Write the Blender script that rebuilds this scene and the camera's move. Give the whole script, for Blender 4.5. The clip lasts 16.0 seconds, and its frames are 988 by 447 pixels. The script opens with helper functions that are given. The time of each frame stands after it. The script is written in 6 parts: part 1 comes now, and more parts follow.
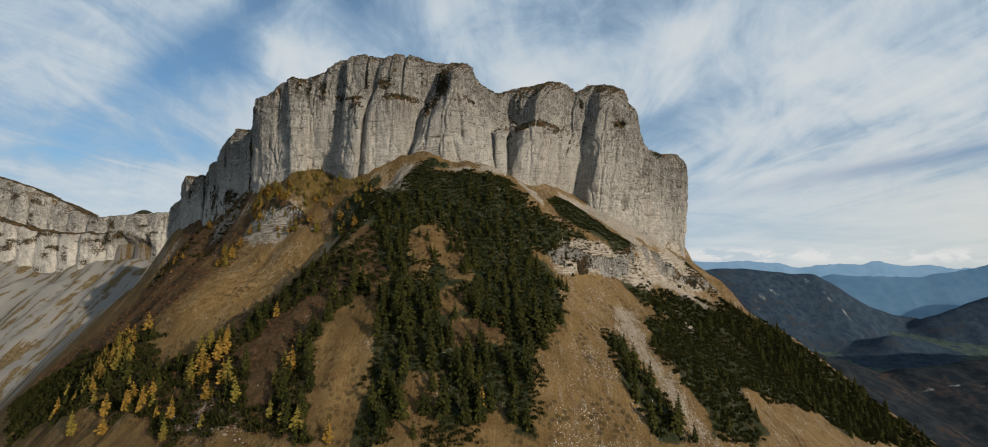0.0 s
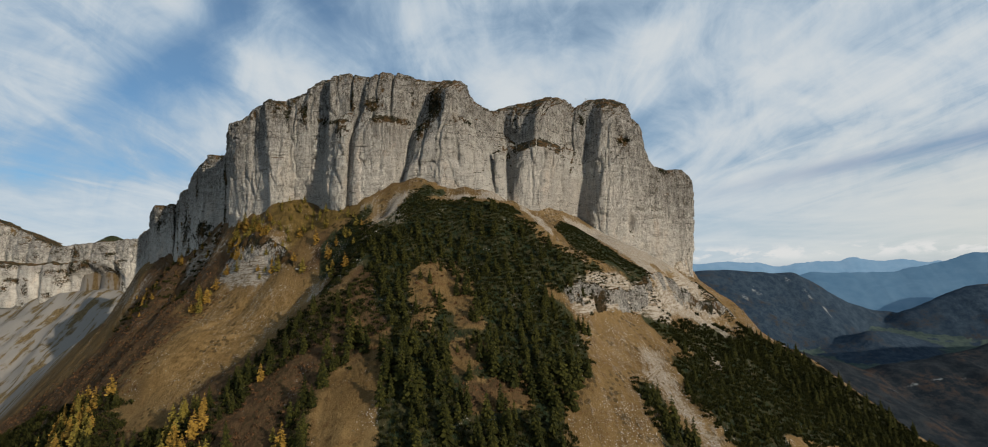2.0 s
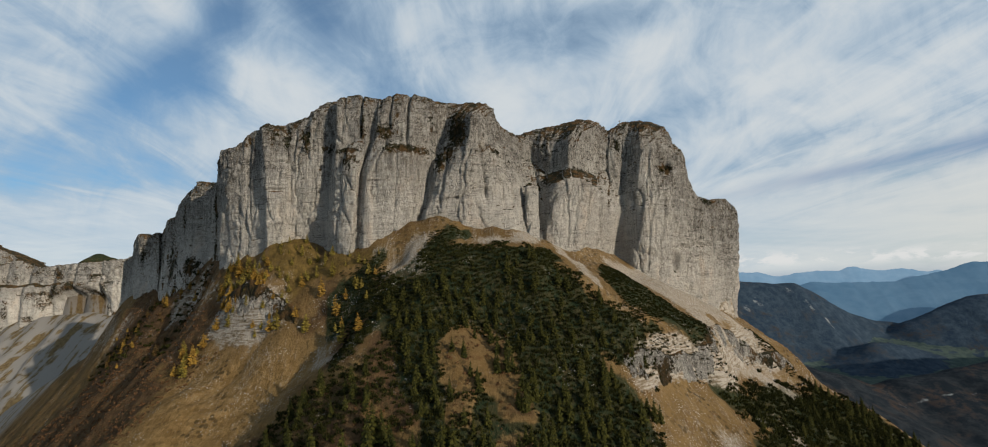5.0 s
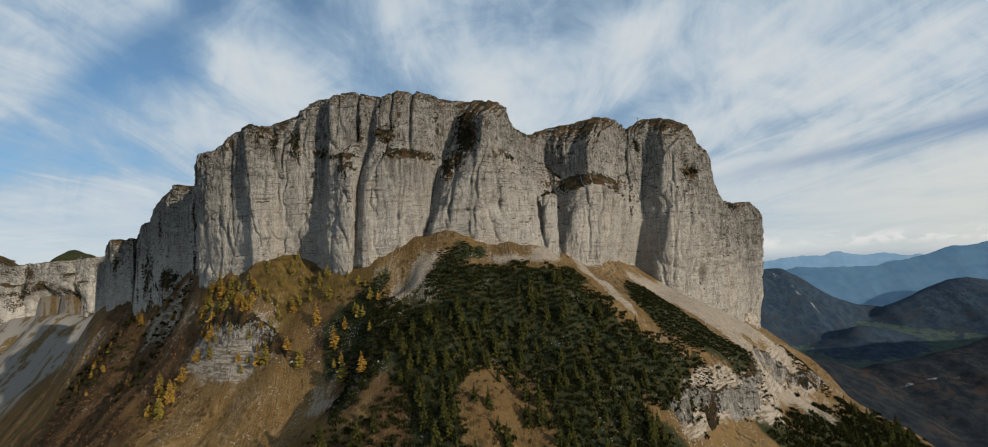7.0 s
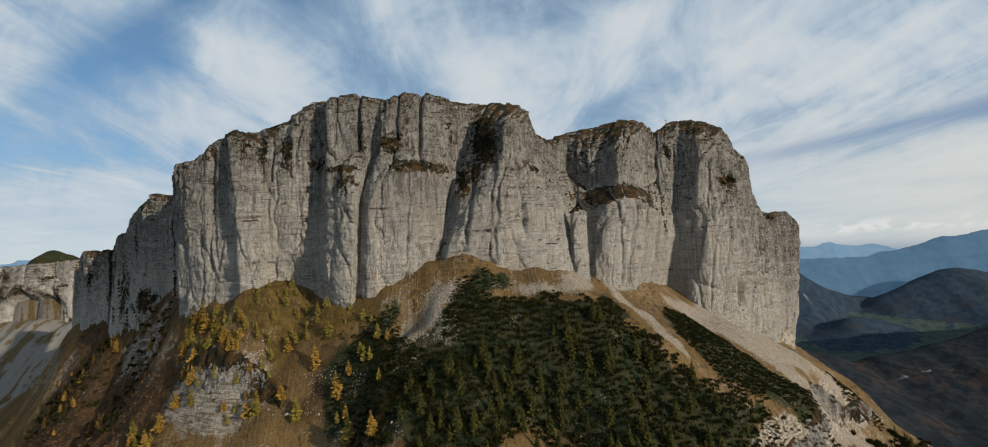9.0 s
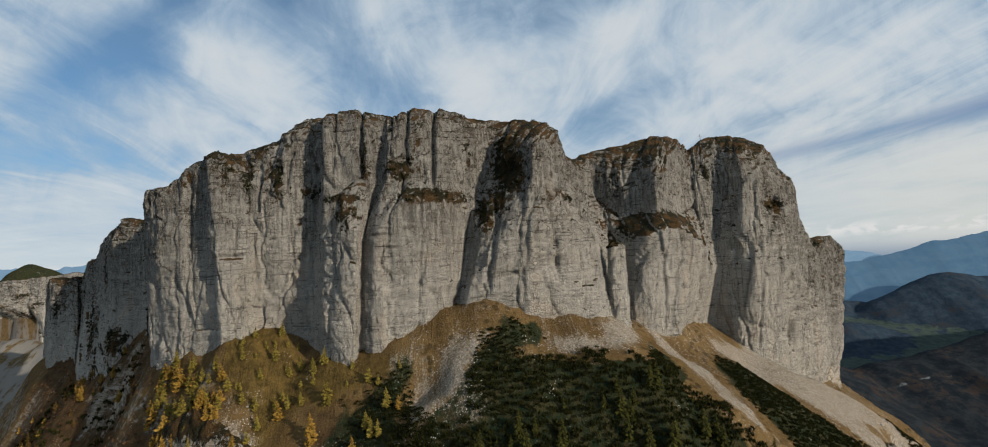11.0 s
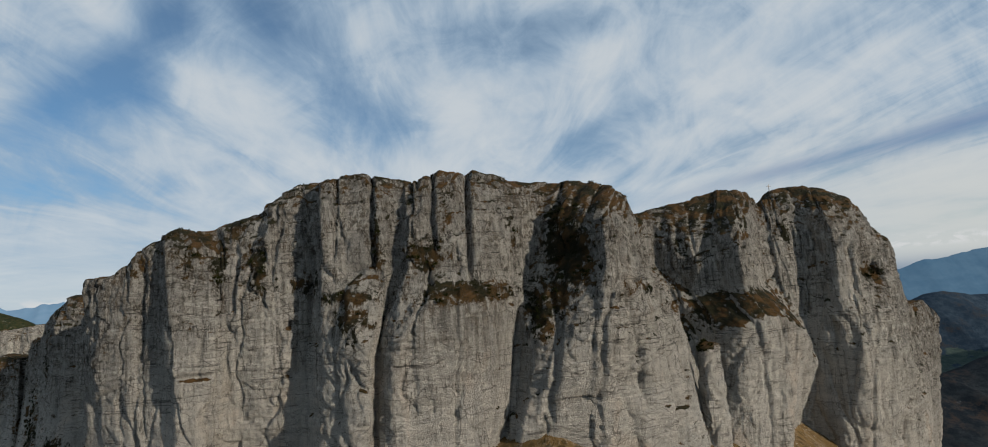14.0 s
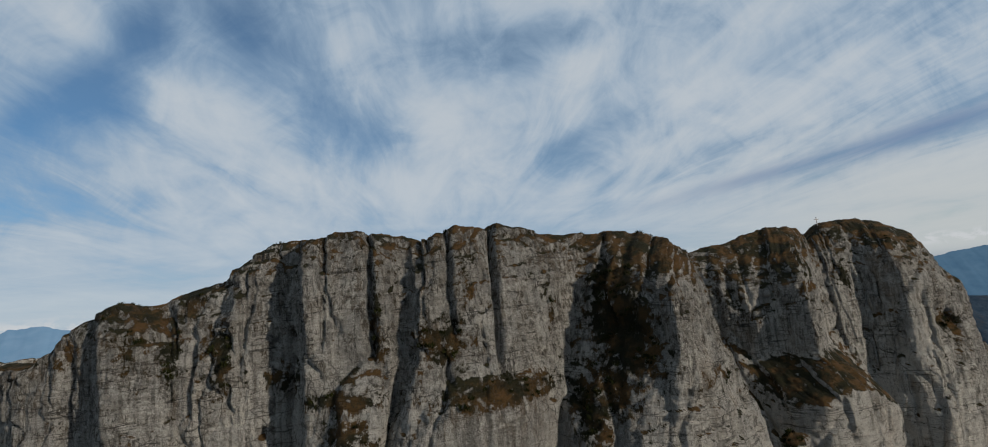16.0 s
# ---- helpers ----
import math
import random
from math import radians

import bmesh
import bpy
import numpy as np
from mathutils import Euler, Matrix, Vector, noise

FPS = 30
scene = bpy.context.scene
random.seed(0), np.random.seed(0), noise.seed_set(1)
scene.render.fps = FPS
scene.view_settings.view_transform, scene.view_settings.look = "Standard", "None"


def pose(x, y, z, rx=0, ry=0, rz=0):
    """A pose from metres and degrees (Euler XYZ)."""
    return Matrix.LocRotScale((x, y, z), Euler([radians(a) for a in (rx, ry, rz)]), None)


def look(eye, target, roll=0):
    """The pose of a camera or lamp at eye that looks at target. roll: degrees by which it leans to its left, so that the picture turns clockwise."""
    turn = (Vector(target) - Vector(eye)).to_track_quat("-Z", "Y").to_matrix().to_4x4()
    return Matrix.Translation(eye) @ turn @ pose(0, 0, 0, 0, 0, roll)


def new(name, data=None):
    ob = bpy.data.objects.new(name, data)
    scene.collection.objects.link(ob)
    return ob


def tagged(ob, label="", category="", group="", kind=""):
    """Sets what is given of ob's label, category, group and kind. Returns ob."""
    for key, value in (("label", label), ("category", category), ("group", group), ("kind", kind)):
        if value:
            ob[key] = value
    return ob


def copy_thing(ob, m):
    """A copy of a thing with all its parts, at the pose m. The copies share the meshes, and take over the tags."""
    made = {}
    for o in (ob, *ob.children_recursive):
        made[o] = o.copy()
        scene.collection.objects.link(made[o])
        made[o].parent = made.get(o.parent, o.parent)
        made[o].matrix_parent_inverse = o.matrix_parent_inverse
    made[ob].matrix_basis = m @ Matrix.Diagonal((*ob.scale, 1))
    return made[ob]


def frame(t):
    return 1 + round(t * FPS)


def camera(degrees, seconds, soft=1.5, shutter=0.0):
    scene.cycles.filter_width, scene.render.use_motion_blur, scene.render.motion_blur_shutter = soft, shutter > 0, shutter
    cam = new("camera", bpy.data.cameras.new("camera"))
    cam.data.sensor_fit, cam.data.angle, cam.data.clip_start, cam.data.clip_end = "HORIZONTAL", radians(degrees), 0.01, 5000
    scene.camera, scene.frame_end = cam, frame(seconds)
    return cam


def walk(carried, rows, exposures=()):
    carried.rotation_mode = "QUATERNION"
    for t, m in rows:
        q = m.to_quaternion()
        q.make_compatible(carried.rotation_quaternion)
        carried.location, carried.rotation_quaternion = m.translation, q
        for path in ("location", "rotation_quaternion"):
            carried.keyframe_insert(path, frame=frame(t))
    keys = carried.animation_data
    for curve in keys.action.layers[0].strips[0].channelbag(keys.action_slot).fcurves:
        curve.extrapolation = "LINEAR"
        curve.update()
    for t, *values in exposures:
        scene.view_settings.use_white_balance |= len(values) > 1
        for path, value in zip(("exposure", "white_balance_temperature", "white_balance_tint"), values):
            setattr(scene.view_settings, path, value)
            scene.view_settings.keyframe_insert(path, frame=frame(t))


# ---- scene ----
cam = camera(90.2, 16.0, soft=1.0)
METRES, EYE, TILT, LEAN, TURN = 350.0, 400.0, 4.3, 0.0, 0.0
ROWS = [
    (0.0, 0.0, 0.0, 0.0, -0.0, 0.0, 0.0),
    (0.5, -0.0115, 0.023, 0.0123, -1.14, 0.53, 1.32),
    (1.0, -0.0238, 0.047, 0.0253, -1.83, 0.58, 1.69),
    (1.5, -0.0359, 0.0714, 0.0387, -2.06, 0.61, 1.84),
    (2.0, -0.0474, 0.0954, 0.0518, -2.23, 0.85, 1.96),
    (2.5, -0.0589, 0.1199, 0.0644, -2.38, 0.99, 2.06),
    (3.0, -0.0697, 0.1446, 0.0769, -2.67, 1.2, 2.22),
    (3.5, -0.0805, 0.1691, 0.0895, -2.7, 1.41, 2.22),
    (4.0, -0.091, 0.1939, 0.1024, -2.73, 1.61, 2.12),
    (4.5, -0.1013, 0.2189, 0.1156, -2.7, 1.73, 2.06),
    (7.0, -0.1541, 0.3485, 0.1847, -4.3, -0.02, 2.5),
    (7.5, -0.1639, 0.3768, 0.1975, -4.73, -0.99, 2.52),
    (8.0, -0.1735, 0.4043, 0.2101, -4.77, -1.16, 2.55),
    (8.5, -0.1829, 0.4321, 0.2227, -4.97, -1.14, 2.64),
    (11.0, -0.2252, 0.5767, 0.2797, -6.24, -0.65, 2.94),
    (11.5, -0.2327, 0.6039, 0.2913, -6.13, 0.95, 3.09),
    (12.0, -0.2405, 0.6327, 0.3042, -6.26, 1.39, 3.2),
    (12.5, -0.2483, 0.6617, 0.3173, -6.53, 1.46, 3.26),
    (13.0, -0.2562, 0.6907, 0.331, -6.94, 1.7, 3.41),
    (13.5, -0.2626, 0.719, 0.3451, -7.46, 1.86, 3.75),
    (14.0, -0.2687, 0.7473, 0.3588, -7.41, 2.09, 3.98),
    (14.5, -0.2744, 0.7756, 0.373, -7.44, 2.29, 4.21),
    (15.0, -0.2795, 0.8035, 0.3867, -8.09, 2.93, 4.73),
    (15.5, -0.2847, 0.8313, 0.4002, -8.86, 3.22, 5.06),
    (16.0, -0.2892, 0.8587, 0.4138, -9.23, 3.16, 5.16),
]
walk(cam, [(t, pose(0, 0, EYE, TILT, LEAN, TURN) @ pose(METRES * x, METRES * y, METRES * z, 90 + pitch, roll, yaw)) for t, x, y, z, yaw, pitch, roll in ROWS],
     [(0.0, 0.0, 6250, 10), (12.5, -0.05, 6200, 10), (16.0, -0.33, 5950, 10)])

# ---------------------------------------------------------------- light
SUN_AZ, SUN_EL = 133.0, 15.0          # degrees: clockwise from +y, and above the horizon
sun_way = Vector((math.sin(radians(SUN_AZ)) * math.cos(radians(SUN_EL)),
                  math.cos(radians(SUN_AZ)) * math.cos(radians(SUN_EL)), math.sin(radians(SUN_EL))))
sun = new("sun", bpy.data.lights.new("sun", "SUN"))
sun.data.energy, sun.data.angle, sun.data.color = 5.0, radians(0.6), (1.0, 0.875, 0.71)
sun.matrix_world = look(sun_way * 3000, (0, 0, 0))


def build_world():
    world = bpy.data.worlds.new("sky")
    scene.world = world
    world.use_nodes = True
    nt = world.node_tree
    nt.nodes.clear()
    N = nt.nodes.new
    L = nt.links.new

    def math_node(op, a, b=None):
        n = N("ShaderNodeMath")
        n.operation = op
        for i, v in enumerate((a, b)):
            if v is None:
                continue
            if isinstance(v, (int, float)):
                n.inputs[i].default_value = v
            else:
                L(v, n.inputs[i])
        return n.outputs[0]

    def ramp(src, a, b):
        n = N("ShaderNodeMapRange")
        n.interpolation_type = "SMOOTHSTEP"
        n.inputs["From Min"].default_value, n.inputs["From Max"].default_value = a, b
        L(src, n.inputs["Value"])
        return n.outputs["Result"]

    def noise_node(vec, scale, detail, rough, warp):
        n = N("ShaderNodeTexNoise")
        n.inputs["Scale"].default_value, n.inputs["Detail"].default_value = scale, detail
        n.inputs["Roughness"].default_value, n.inputs["Distortion"].default_value = rough, warp
        L(vec, n.inputs["Vector"])
        return n.outputs["Fac"]

    def mix(fac, a, b):
        n = N("ShaderNodeMix")
        n.data_type = "RGBA"
        if isinstance(fac, (int, float)):
            n.inputs["Factor"].default_value = fac
        else:
            L(fac, n.inputs["Factor"])
        for sock, v in ((n.inputs[6], a), (n.inputs[7], b)):
            if isinstance(v, tuple):
                sock.default_value = (*v, 1)
            else:
                L(v, sock)
        return n.outputs[2]

    tc = N("ShaderNodeTexCoord")
    way = tc.outputs["Generated"]
    sep = N("ShaderNodeSeparateXYZ")
    L(way, sep.inputs[0])
    up = math_node("MAXIMUM", sep.outputs[2], 0.0)
    ahead = math_node("MAXIMUM", math_node("ABSOLUTE", sep.outputs[1]), 0.12)
    px = math_node("DIVIDE", sep.outputs[0], ahead)
    pz = math_node("DIVIDE", sep.outputs[2], ahead)
    # the cloud sheet overhead: its bands run away from the camera and meet at the horizon
    over = math_node("ADD", up, 0.10)
    plane = N("ShaderNodeCombineXYZ")
    L(math_node("DIVIDE", sep.outputs[0], over), plane.inputs[0])
    L(math_node("DIVIDE", sep.outputs[1], over), plane.inputs[1])

    def drawn_out(sx, sy, shift):
        """The cloud sheet drawn out along the wind."""
        m = N("ShaderNodeMapping")
        m.inputs["Scale"].default_value = (sx, sy, 1.0)
        m.inputs["Location"].default_value = shift
        m.inputs["Rotation"].default_value = (0, 0, radians(4))
        L(plane.outputs[0], m.inputs["Vector"])
        return m.outputs[0]

    face = N("ShaderNodeCombineXYZ")
    L(px, face.inputs[0]); L(pz, face.inputs[1])

    def flat(sx, sz):
        """Level bands of the sky as seen against the horizon."""
        m = N("ShaderNodeMapping")
        m.inputs["Scale"].default_value = (sx, sz, 1.0)
        L(face.outputs[0], m.inputs["Vector"])
        return m.outputs[0]

    def lobe(x, z, along, across, turn):
        """A soft oval stretch of the sky."""
        c, s_ = math.cos(radians(turn)), math.sin(radians(turn))
        dx, dz = math_node("SUBTRACT", px, x), math_node("SUBTRACT", pz, z)
        p = math_node("DIVIDE", math_node("ADD", math_node("MULTIPLY", dx, c), math_node("MULTIPLY", dz, s_)), along)
        q = math_node("DIVIDE", math_node("SUBTRACT", math_node("MULTIPLY", dz, c), math_node("MULTIPLY", dx, s_)), across)
        r = math_node("ADD", math_node("MULTIPLY", p, p), math_node("MULTIPLY", q, q))
        return math_node("POWER", 2.718, math_node("MULTIPLY", r, -1.0))

    sky = N("ShaderNodeTexSky")
    sky.sky_type, sky.sun_disc = "NISHITA", False
    sky.sun_elevation, sky.sun_rotation = radians(SUN_EL), radians(SUN_AZ)
    sky.altitude, sky.dust_density, sky.ozone_density = 1600, 0.6, 2.0
    hsv = N("ShaderNodeMix"); hsv.data_type = "RGBA"; hsv.blend_type = "MULTIPLY"
    hsv.inputs["Factor"].default_value = 1.0
    L(sky.outputs[0], hsv.inputs[6])
    hsv.inputs[7].default_value = (SKY_GAIN * 0.62, SKY_GAIN * 0.98, SKY_GAIN * 1.10, 1)
    blue = hsv.outputs[2]

    sheet = noise_node(drawn_out(1.0, 0.42, (3.1, 1.7, 0)), 0.9, 8, 0.55, 0.9)
    wisps = noise_node(drawn_out(1.0, 0.26, (0.4, 5.2, 0)), 2.6, 9, 0.60, 1.3)
    puffs = noise_node(face.outputs[0], 7.5, 8, 0.62, 0.9)
    body = math_node("ADD", math_node("MULTIPLY", math_node("SUBTRACT", sheet, 0.5), 1.05), 0.74)
    body = math_node("ADD", body, math_node("MULTIPLY", math_node("SUBTRACT", wisps, 0.5), 0.95))
    body = math_node("ADD", body, math_node("MULTIPLY", math_node("SUBTRACT", puffs, 0.5), 0.62))
    for x, z, along, across, turn, k in VEILS:
        body = math_node("ADD", body, math_node("MULTIPLY", lobe(x, z, along, across, turn), k))
    # low over the horizon the sheet is seen edge-on, as level bands
    layers = math_node("ADD", math_node("MULTIPLY", math_node("SUBTRACT", noise_node(flat(0.9, 7.0), 2.6, 8, 0.6, 0.6), 0.5), 1.1), 0.84)
    edge_on = math_node("MULTIPLY", ramp(pz, 0.24, 0.04), 0.85)
    body = math_node("ADD", math_node("MULTIPLY", body, math_node("SUBTRACT", 1.0, edge_on)), math_node("MULTIPLY", layers, edge_on))
    cover = math_node("ADD", math_node("MULTIPLY", ramp(body, 0.15, 0.85), 0.76), 0.24)
    thick = ramp(body, 0.50, 1.15)
    white = mix(thick, (0.375, 0.485, 0.585), (0.665, 0.69, 0.685))
    east = math_node("MULTIPLY", ramp(px, 0.2, 1.3), ramp(pz, 0.42, 0.05))
    white = mix(math_node("MULTIPLY", east, 0.8), white, (0.70, 0.68, 0.61))
    slate = math_node("ADD", lobe(*SLATE), math_node("MULTIPLY", lobe(*SLATE_TAIL), 0.6))
    white = mix(math_node("MINIMUM", math_node("MULTIPLY", slate, math_node("ADD", 0.6, math_node("MULTIPLY", puffs, 0.8))), 1.0), white, (0.25, 0.33, 0.46))
    col = mix(math_node("MULTIPLY", cover, 0.95), blue, white)
    # a row of small clouds low over the far ranges
    heaps = noise_node(flat(1.0, 2.6), 13.0, 6, 0.6, 0.3)
    low = math_node("MULTIPLY", ramp(pz, -0.01, 0.006), ramp(pz, 0.034, 0.012))
    col = mix(math_node("MULTIPLY", math_node("MULTIPLY", low, ramp(heaps, 0.47, 0.58)), 0.85), col, (0.76, 0.74, 0.70))
    # the air under the horizon
    col = mix(ramp(sep.outputs[2], 0.0, -0.05), col, (0.20, 0.27, 0.36))
    bg = N("ShaderNodeBackground")
    L(col, bg.inputs["Color"])
    bg.inputs["Strength"].default_value = 1.0
    out = N("ShaderNodeOutputWorld")
    L(bg.outputs[0], out.inputs["Surface"])


SKY_GAIN = 0.085
# denser (+) and clearer (-) stretches of the sky: x and z over y, half length, half width, turn, strength; and a slate-blue bank
VEILS = [
    (-0.54, 0.49, 0.16, 0.065, 56, -0.52), (-0.68, 0.40, 0.14, 0.05, 35, -0.40), (-0.10, 0.35, 0.13, 0.06, -35, -0.42), (0.28, 0.54, 0.22, 0.06, 10, -0.28),
    (0.35, 0.28, 0.16, 0.04, 22, -0.32), (-0.80, 0.24, 0.20, 0.06, 0, -0.25), (-0.30, 0.56, 0.10, 0.06, -50, -0.35),
    (-0.39, 0.40, 0.19, 0.05, -36, 0.42), (0.08, 0.38, 0.12, 0.08, -50, 0.32), (0.41, 0.47, 0.10, 0.035, 22, 0.28), (0.90, 0.42, 0.50, 0.06, 14, 0.28),
    (1.15, 0.11, 0.60, 0.09, 8, 0.26), (0.12, 0.20, 0.35, 0.06, -6, 0.25), (-0.90, 0.10, 0.60, 0.08, 0, 0.22), (0.70, 0.30, 0.30, 0.04, 16, 0.25),
]
SLATE = (1.34, 0.293, 0.30, 0.027, 12)
SLATE_TAIL = (0.82, 0.196, 0.26, 0.016, 10)
build_world()

# ---------------------------------------------------------------- land form
def lattice(ix, iy, iz, seed):
    h = (ix * 374761393 + iy * 668265263 + iz * 1274126177 + seed * 362437) & 0x7FFFFFFF
    h = (h ^ (h >> 13)) * 1274126177 & 0x7FFFFFFF
    return ((h ^ (h >> 16)) & 0xFFFF) / 32767.5 - 1.0


def grain3(x, y, z, seed=0):
    """Smooth value noise in -1..1."""
    x, y, z = np.broadcast_arrays(x, y, z)
    ix, iy, iz = (np.floor(v).astype(np.int64) for v in (x, y, z))
    fx, fy, fz = x - ix, y - iy, z - iz
    fx, fy, fz = (f * f * f * (f * (f * 6 - 15) + 10) for f in (fx, fy, fz))
    total = 0
    for dx in (0, 1):
        for dy in (0, 1):
            for dz in (0, 1):
                w = (fx if dx else 1 - fx) * (fy if dy else 1 - fy) * (fz if dz else 1 - fz)
                total = total + w * lattice(ix + dx, iy + dy, iz + dz, seed)
    return total


def fbm(x, y, z=0.0, octaves=4, seed=0, gain=0.5):
    total, amp, f = 0, 1.0, 1.0
    for i in range(octaves):
        total = total + amp * grain3(np.asarray(x) * f, np.asarray(y) * f, np.asarray(z) * f, seed + i)
        amp, f = amp * gain, f * 2.03
    return total


def slabs(x, y, seed=0):
    """Uneven blocks: a level for each block, and the distance to its nearest joint."""
    ix, iy = np.floor(x).astype(np.int64), np.floor(y).astype(np.int64)
    d1, d2 = np.full(x.shape, 9.0), np.full(x.shape, 9.0)
    level = np.zeros(x.shape)
    for dx in (-1, 0, 1):
        for dy in (-1, 0, 1):
            cx, cy = ix + dx, iy + dy
            px = cx + 0.5 + 0.42 * lattice(cx, cy, cx * 0, seed)
            py = cy + 0.5 + 0.42 * lattice(cx, cy, cx * 0 + 1, seed)
            d = np.hypot(x - px, y - py)
            nearer = d < d1
            d2 = np.where(nearer, d1, np.minimum(d2, d))
            level = np.where(nearer, lattice(cx, cy, cx * 0 + 2, seed), level)
            d1 = np.where(nearer, d, d1)
    return level, d2 - d1


def smooth(a, b, v):
    t = np.clip((np.asarray(v, float) - a) / (b - a), 0, 1)
    return t * t * (3 - 2 * t)


def inside(px, py, poly):
    """Signed distance to a closed outline in plan: positive inside."""
    px, py = np.asarray(px, float), np.asarray(py, float)
    best = np.full(px.shape, 1e18)
    odd = np.zeros(px.shape, bool)
    n = len(poly)
    for i in range(n):
        ax, ay = poly[i]
        bx, by = poly[(i + 1) % n]
        ex, ey = bx - ax, by - ay
        t = np.clip(((px - ax) * ex + (py - ay) * ey) / (ex * ex + ey * ey + 1e-12), 0, 1)
        best = np.minimum(best, (px - ax - t * ex) ** 2 + (py - ay - t * ey) ** 2)
        if ay != by:
            odd ^= ((ay > py) != (by > py)) & (px < ax + (py - ay) * ex / ey)
    return np.where(odd, 1.0, -1.0) * np.sqrt(best)


# The summit cliff, column by column from west to east: each edge or cleft of the rock at its foot,
# at the outer and the inner edge of the ledge, and at the rim
WEST_RETURN = [
    ((-600, 900, 380), (-600, 902, 440), (-600, 905, 470), (-600, 910, 500)),
    ((-490, 770, 420), (-490, 772, 465), (-490, 774, 485), (-490, 780, 506)),
]
SHOULDERS = [
    ((-442.5, 690, 439.5), (-442, 690, 473), (-443.5, 692, 493.5), (-445, 695, 509.5)),
    ((-407, 644, 442.5), (-410.5, 650, 473.5), (-414, 655, 498.5), (-418.5, 662, 514)),
    ((-387.5, 632, 446.5), (-393, 641, 479), (-397.5, 648, 498), (-402.5, 656, 514)),
    ((-364.5, 612, 448), (-376, 632, 478.5), (-382.5, 642, 497), (-388.5, 652, 514.5)),
    ((-363, 612, 442.5), (-378, 640, 478.5), (-383, 648, 491), (-390, 660, 514.5)),
    ((-343, 585, 440), (-361.5, 618, 484), (-369, 630, 505.5), (-378, 645, 527)),
    ((-315.5, 550, 440), (-346, 605, 489.5), (-352.5, 616, 510.5), (-360, 630, 529)),
    ((-302.5, 543, 442.5), (-329, 582, 488.5), (-336, 594, 517.5), (-344, 612, 542.5)),
    ((-289, 538, 456), (-299, 551, 492.5), (-300.5, 554, 524), (-302, 566, 553)),
    ((-280, 545, 470), (-279.5, 545, 491.5), (-280, 546, 522.5), (-285.5, 558, 551)),
    ((-267.5, 532, 471), (-267, 532, 491), (-266.5, 532, 521), (-273, 545, 548)),
    ((-254, 512, 473.5), (-254, 512, 490), (-254, 512, 518.5), (-258.5, 520, 546)),
]
MAIN_WEST = [
    ((-233, 474, 461.5), (-233.5, 471, 518.5), (-233, 468, 541.5), (-233, 466, 556.5)),
    ((-220.5, 464, 465), (-222, 461, 518), (-221.5, 461, 540.5), (-217, 459, 556)),
    ((-201.5, 452, 474), (-197, 451, 516.5), (-199, 453, 551.5), (-205, 458, 567)),
    ((-191, 447, 476), (-191, 446, 516), (-192, 448, 553.5), (-196, 456, 571.5)),
    ((-184.5, 439, 478.5), (-185, 437.5, 518.5), (-187, 442, 552.5), (-190.5, 453, 573)),
    ((-172, 439, 484), (-170, 437.5, 515), (-171, 442, 548.5), (-180.5, 455, 572)),
    ((-172, 446, 483.5), (-169, 443, 513.5), (-168, 443, 542.5), (-170.5, 456, 574.5)),
]
MAIN_LEDGES = [
    ((-165.5, 446, 483.5), (-162.5, 441, 511.5), (-161.5, 440, 537), (-159, 451, 575.5)),
    ((-157, 444, 481.5), (-155, 438.5, 514), (-153.5, 438, 550.5), (-149.5, 449, 584)),
    ((-148, 442, 475), (-146, 437.5, 510.5), (-145, 439, 547), (-143.5, 447, 586.5)),
    ((-141.5, 439, 471), (-139, 438, 510), (-137.5, 439, 553), (-137, 448, 587)),
    ((-134.5, 425, 471.5), (-132, 424, 510), (-131, 428, 551), (-131.5, 437, 584.5)),
    ((-123.5, 417, 471), (-121.5, 418.5, 537.5), (-122, 427, 550.5), (-123, 436, 587)),
    ((-119, 415, 472), (-114.5, 413.5, 521.5), (-109.5, 423, 550.5), (-115, 434, 586.5)),
    ((-118.5, 424, 471), (-114, 422, 522), (-106.5, 426, 552.5), (-102.5, 434, 584)),
]
MAIN_MIDDLE = [
    ((-111.5, 415, 473.5), (-108.5, 415, 521.5), (-101.5, 420, 551), (-97, 431, 582.5)),
    ((-100, 413.5, 476), (-97, 413, 538.5), (-94.5, 420, 549.5), (-89, 430, 585.5)),
    ((-88.5, 413, 480.5), (-83.5, 411.5, 538), (-83, 418, 548.5), (-80, 430, 583.5)),
    ((-80.5, 416.5, 486), (-74.5, 417, 535), (-77, 420, 548.5), (-75.5, 431, 585.5)),
    ((-76.5, 418, 488), (-68.5, 420, 531), (-64, 427, 548), (-58, 437, 581.5)),
    ((-74, 424, 487.5), (-65, 428, 533), (-55.5, 432, 553), (-45.5, 440, 581.5)),
    ((-69.5, 416, 489.5), (-62, 415, 523), (-47.5, 424, 552.5), (-32.5, 438, 580)),
    ((-60, 411, 489), (-54, 409, 519.5), (-40.5, 415, 551), (-26, 434, 578)),
]
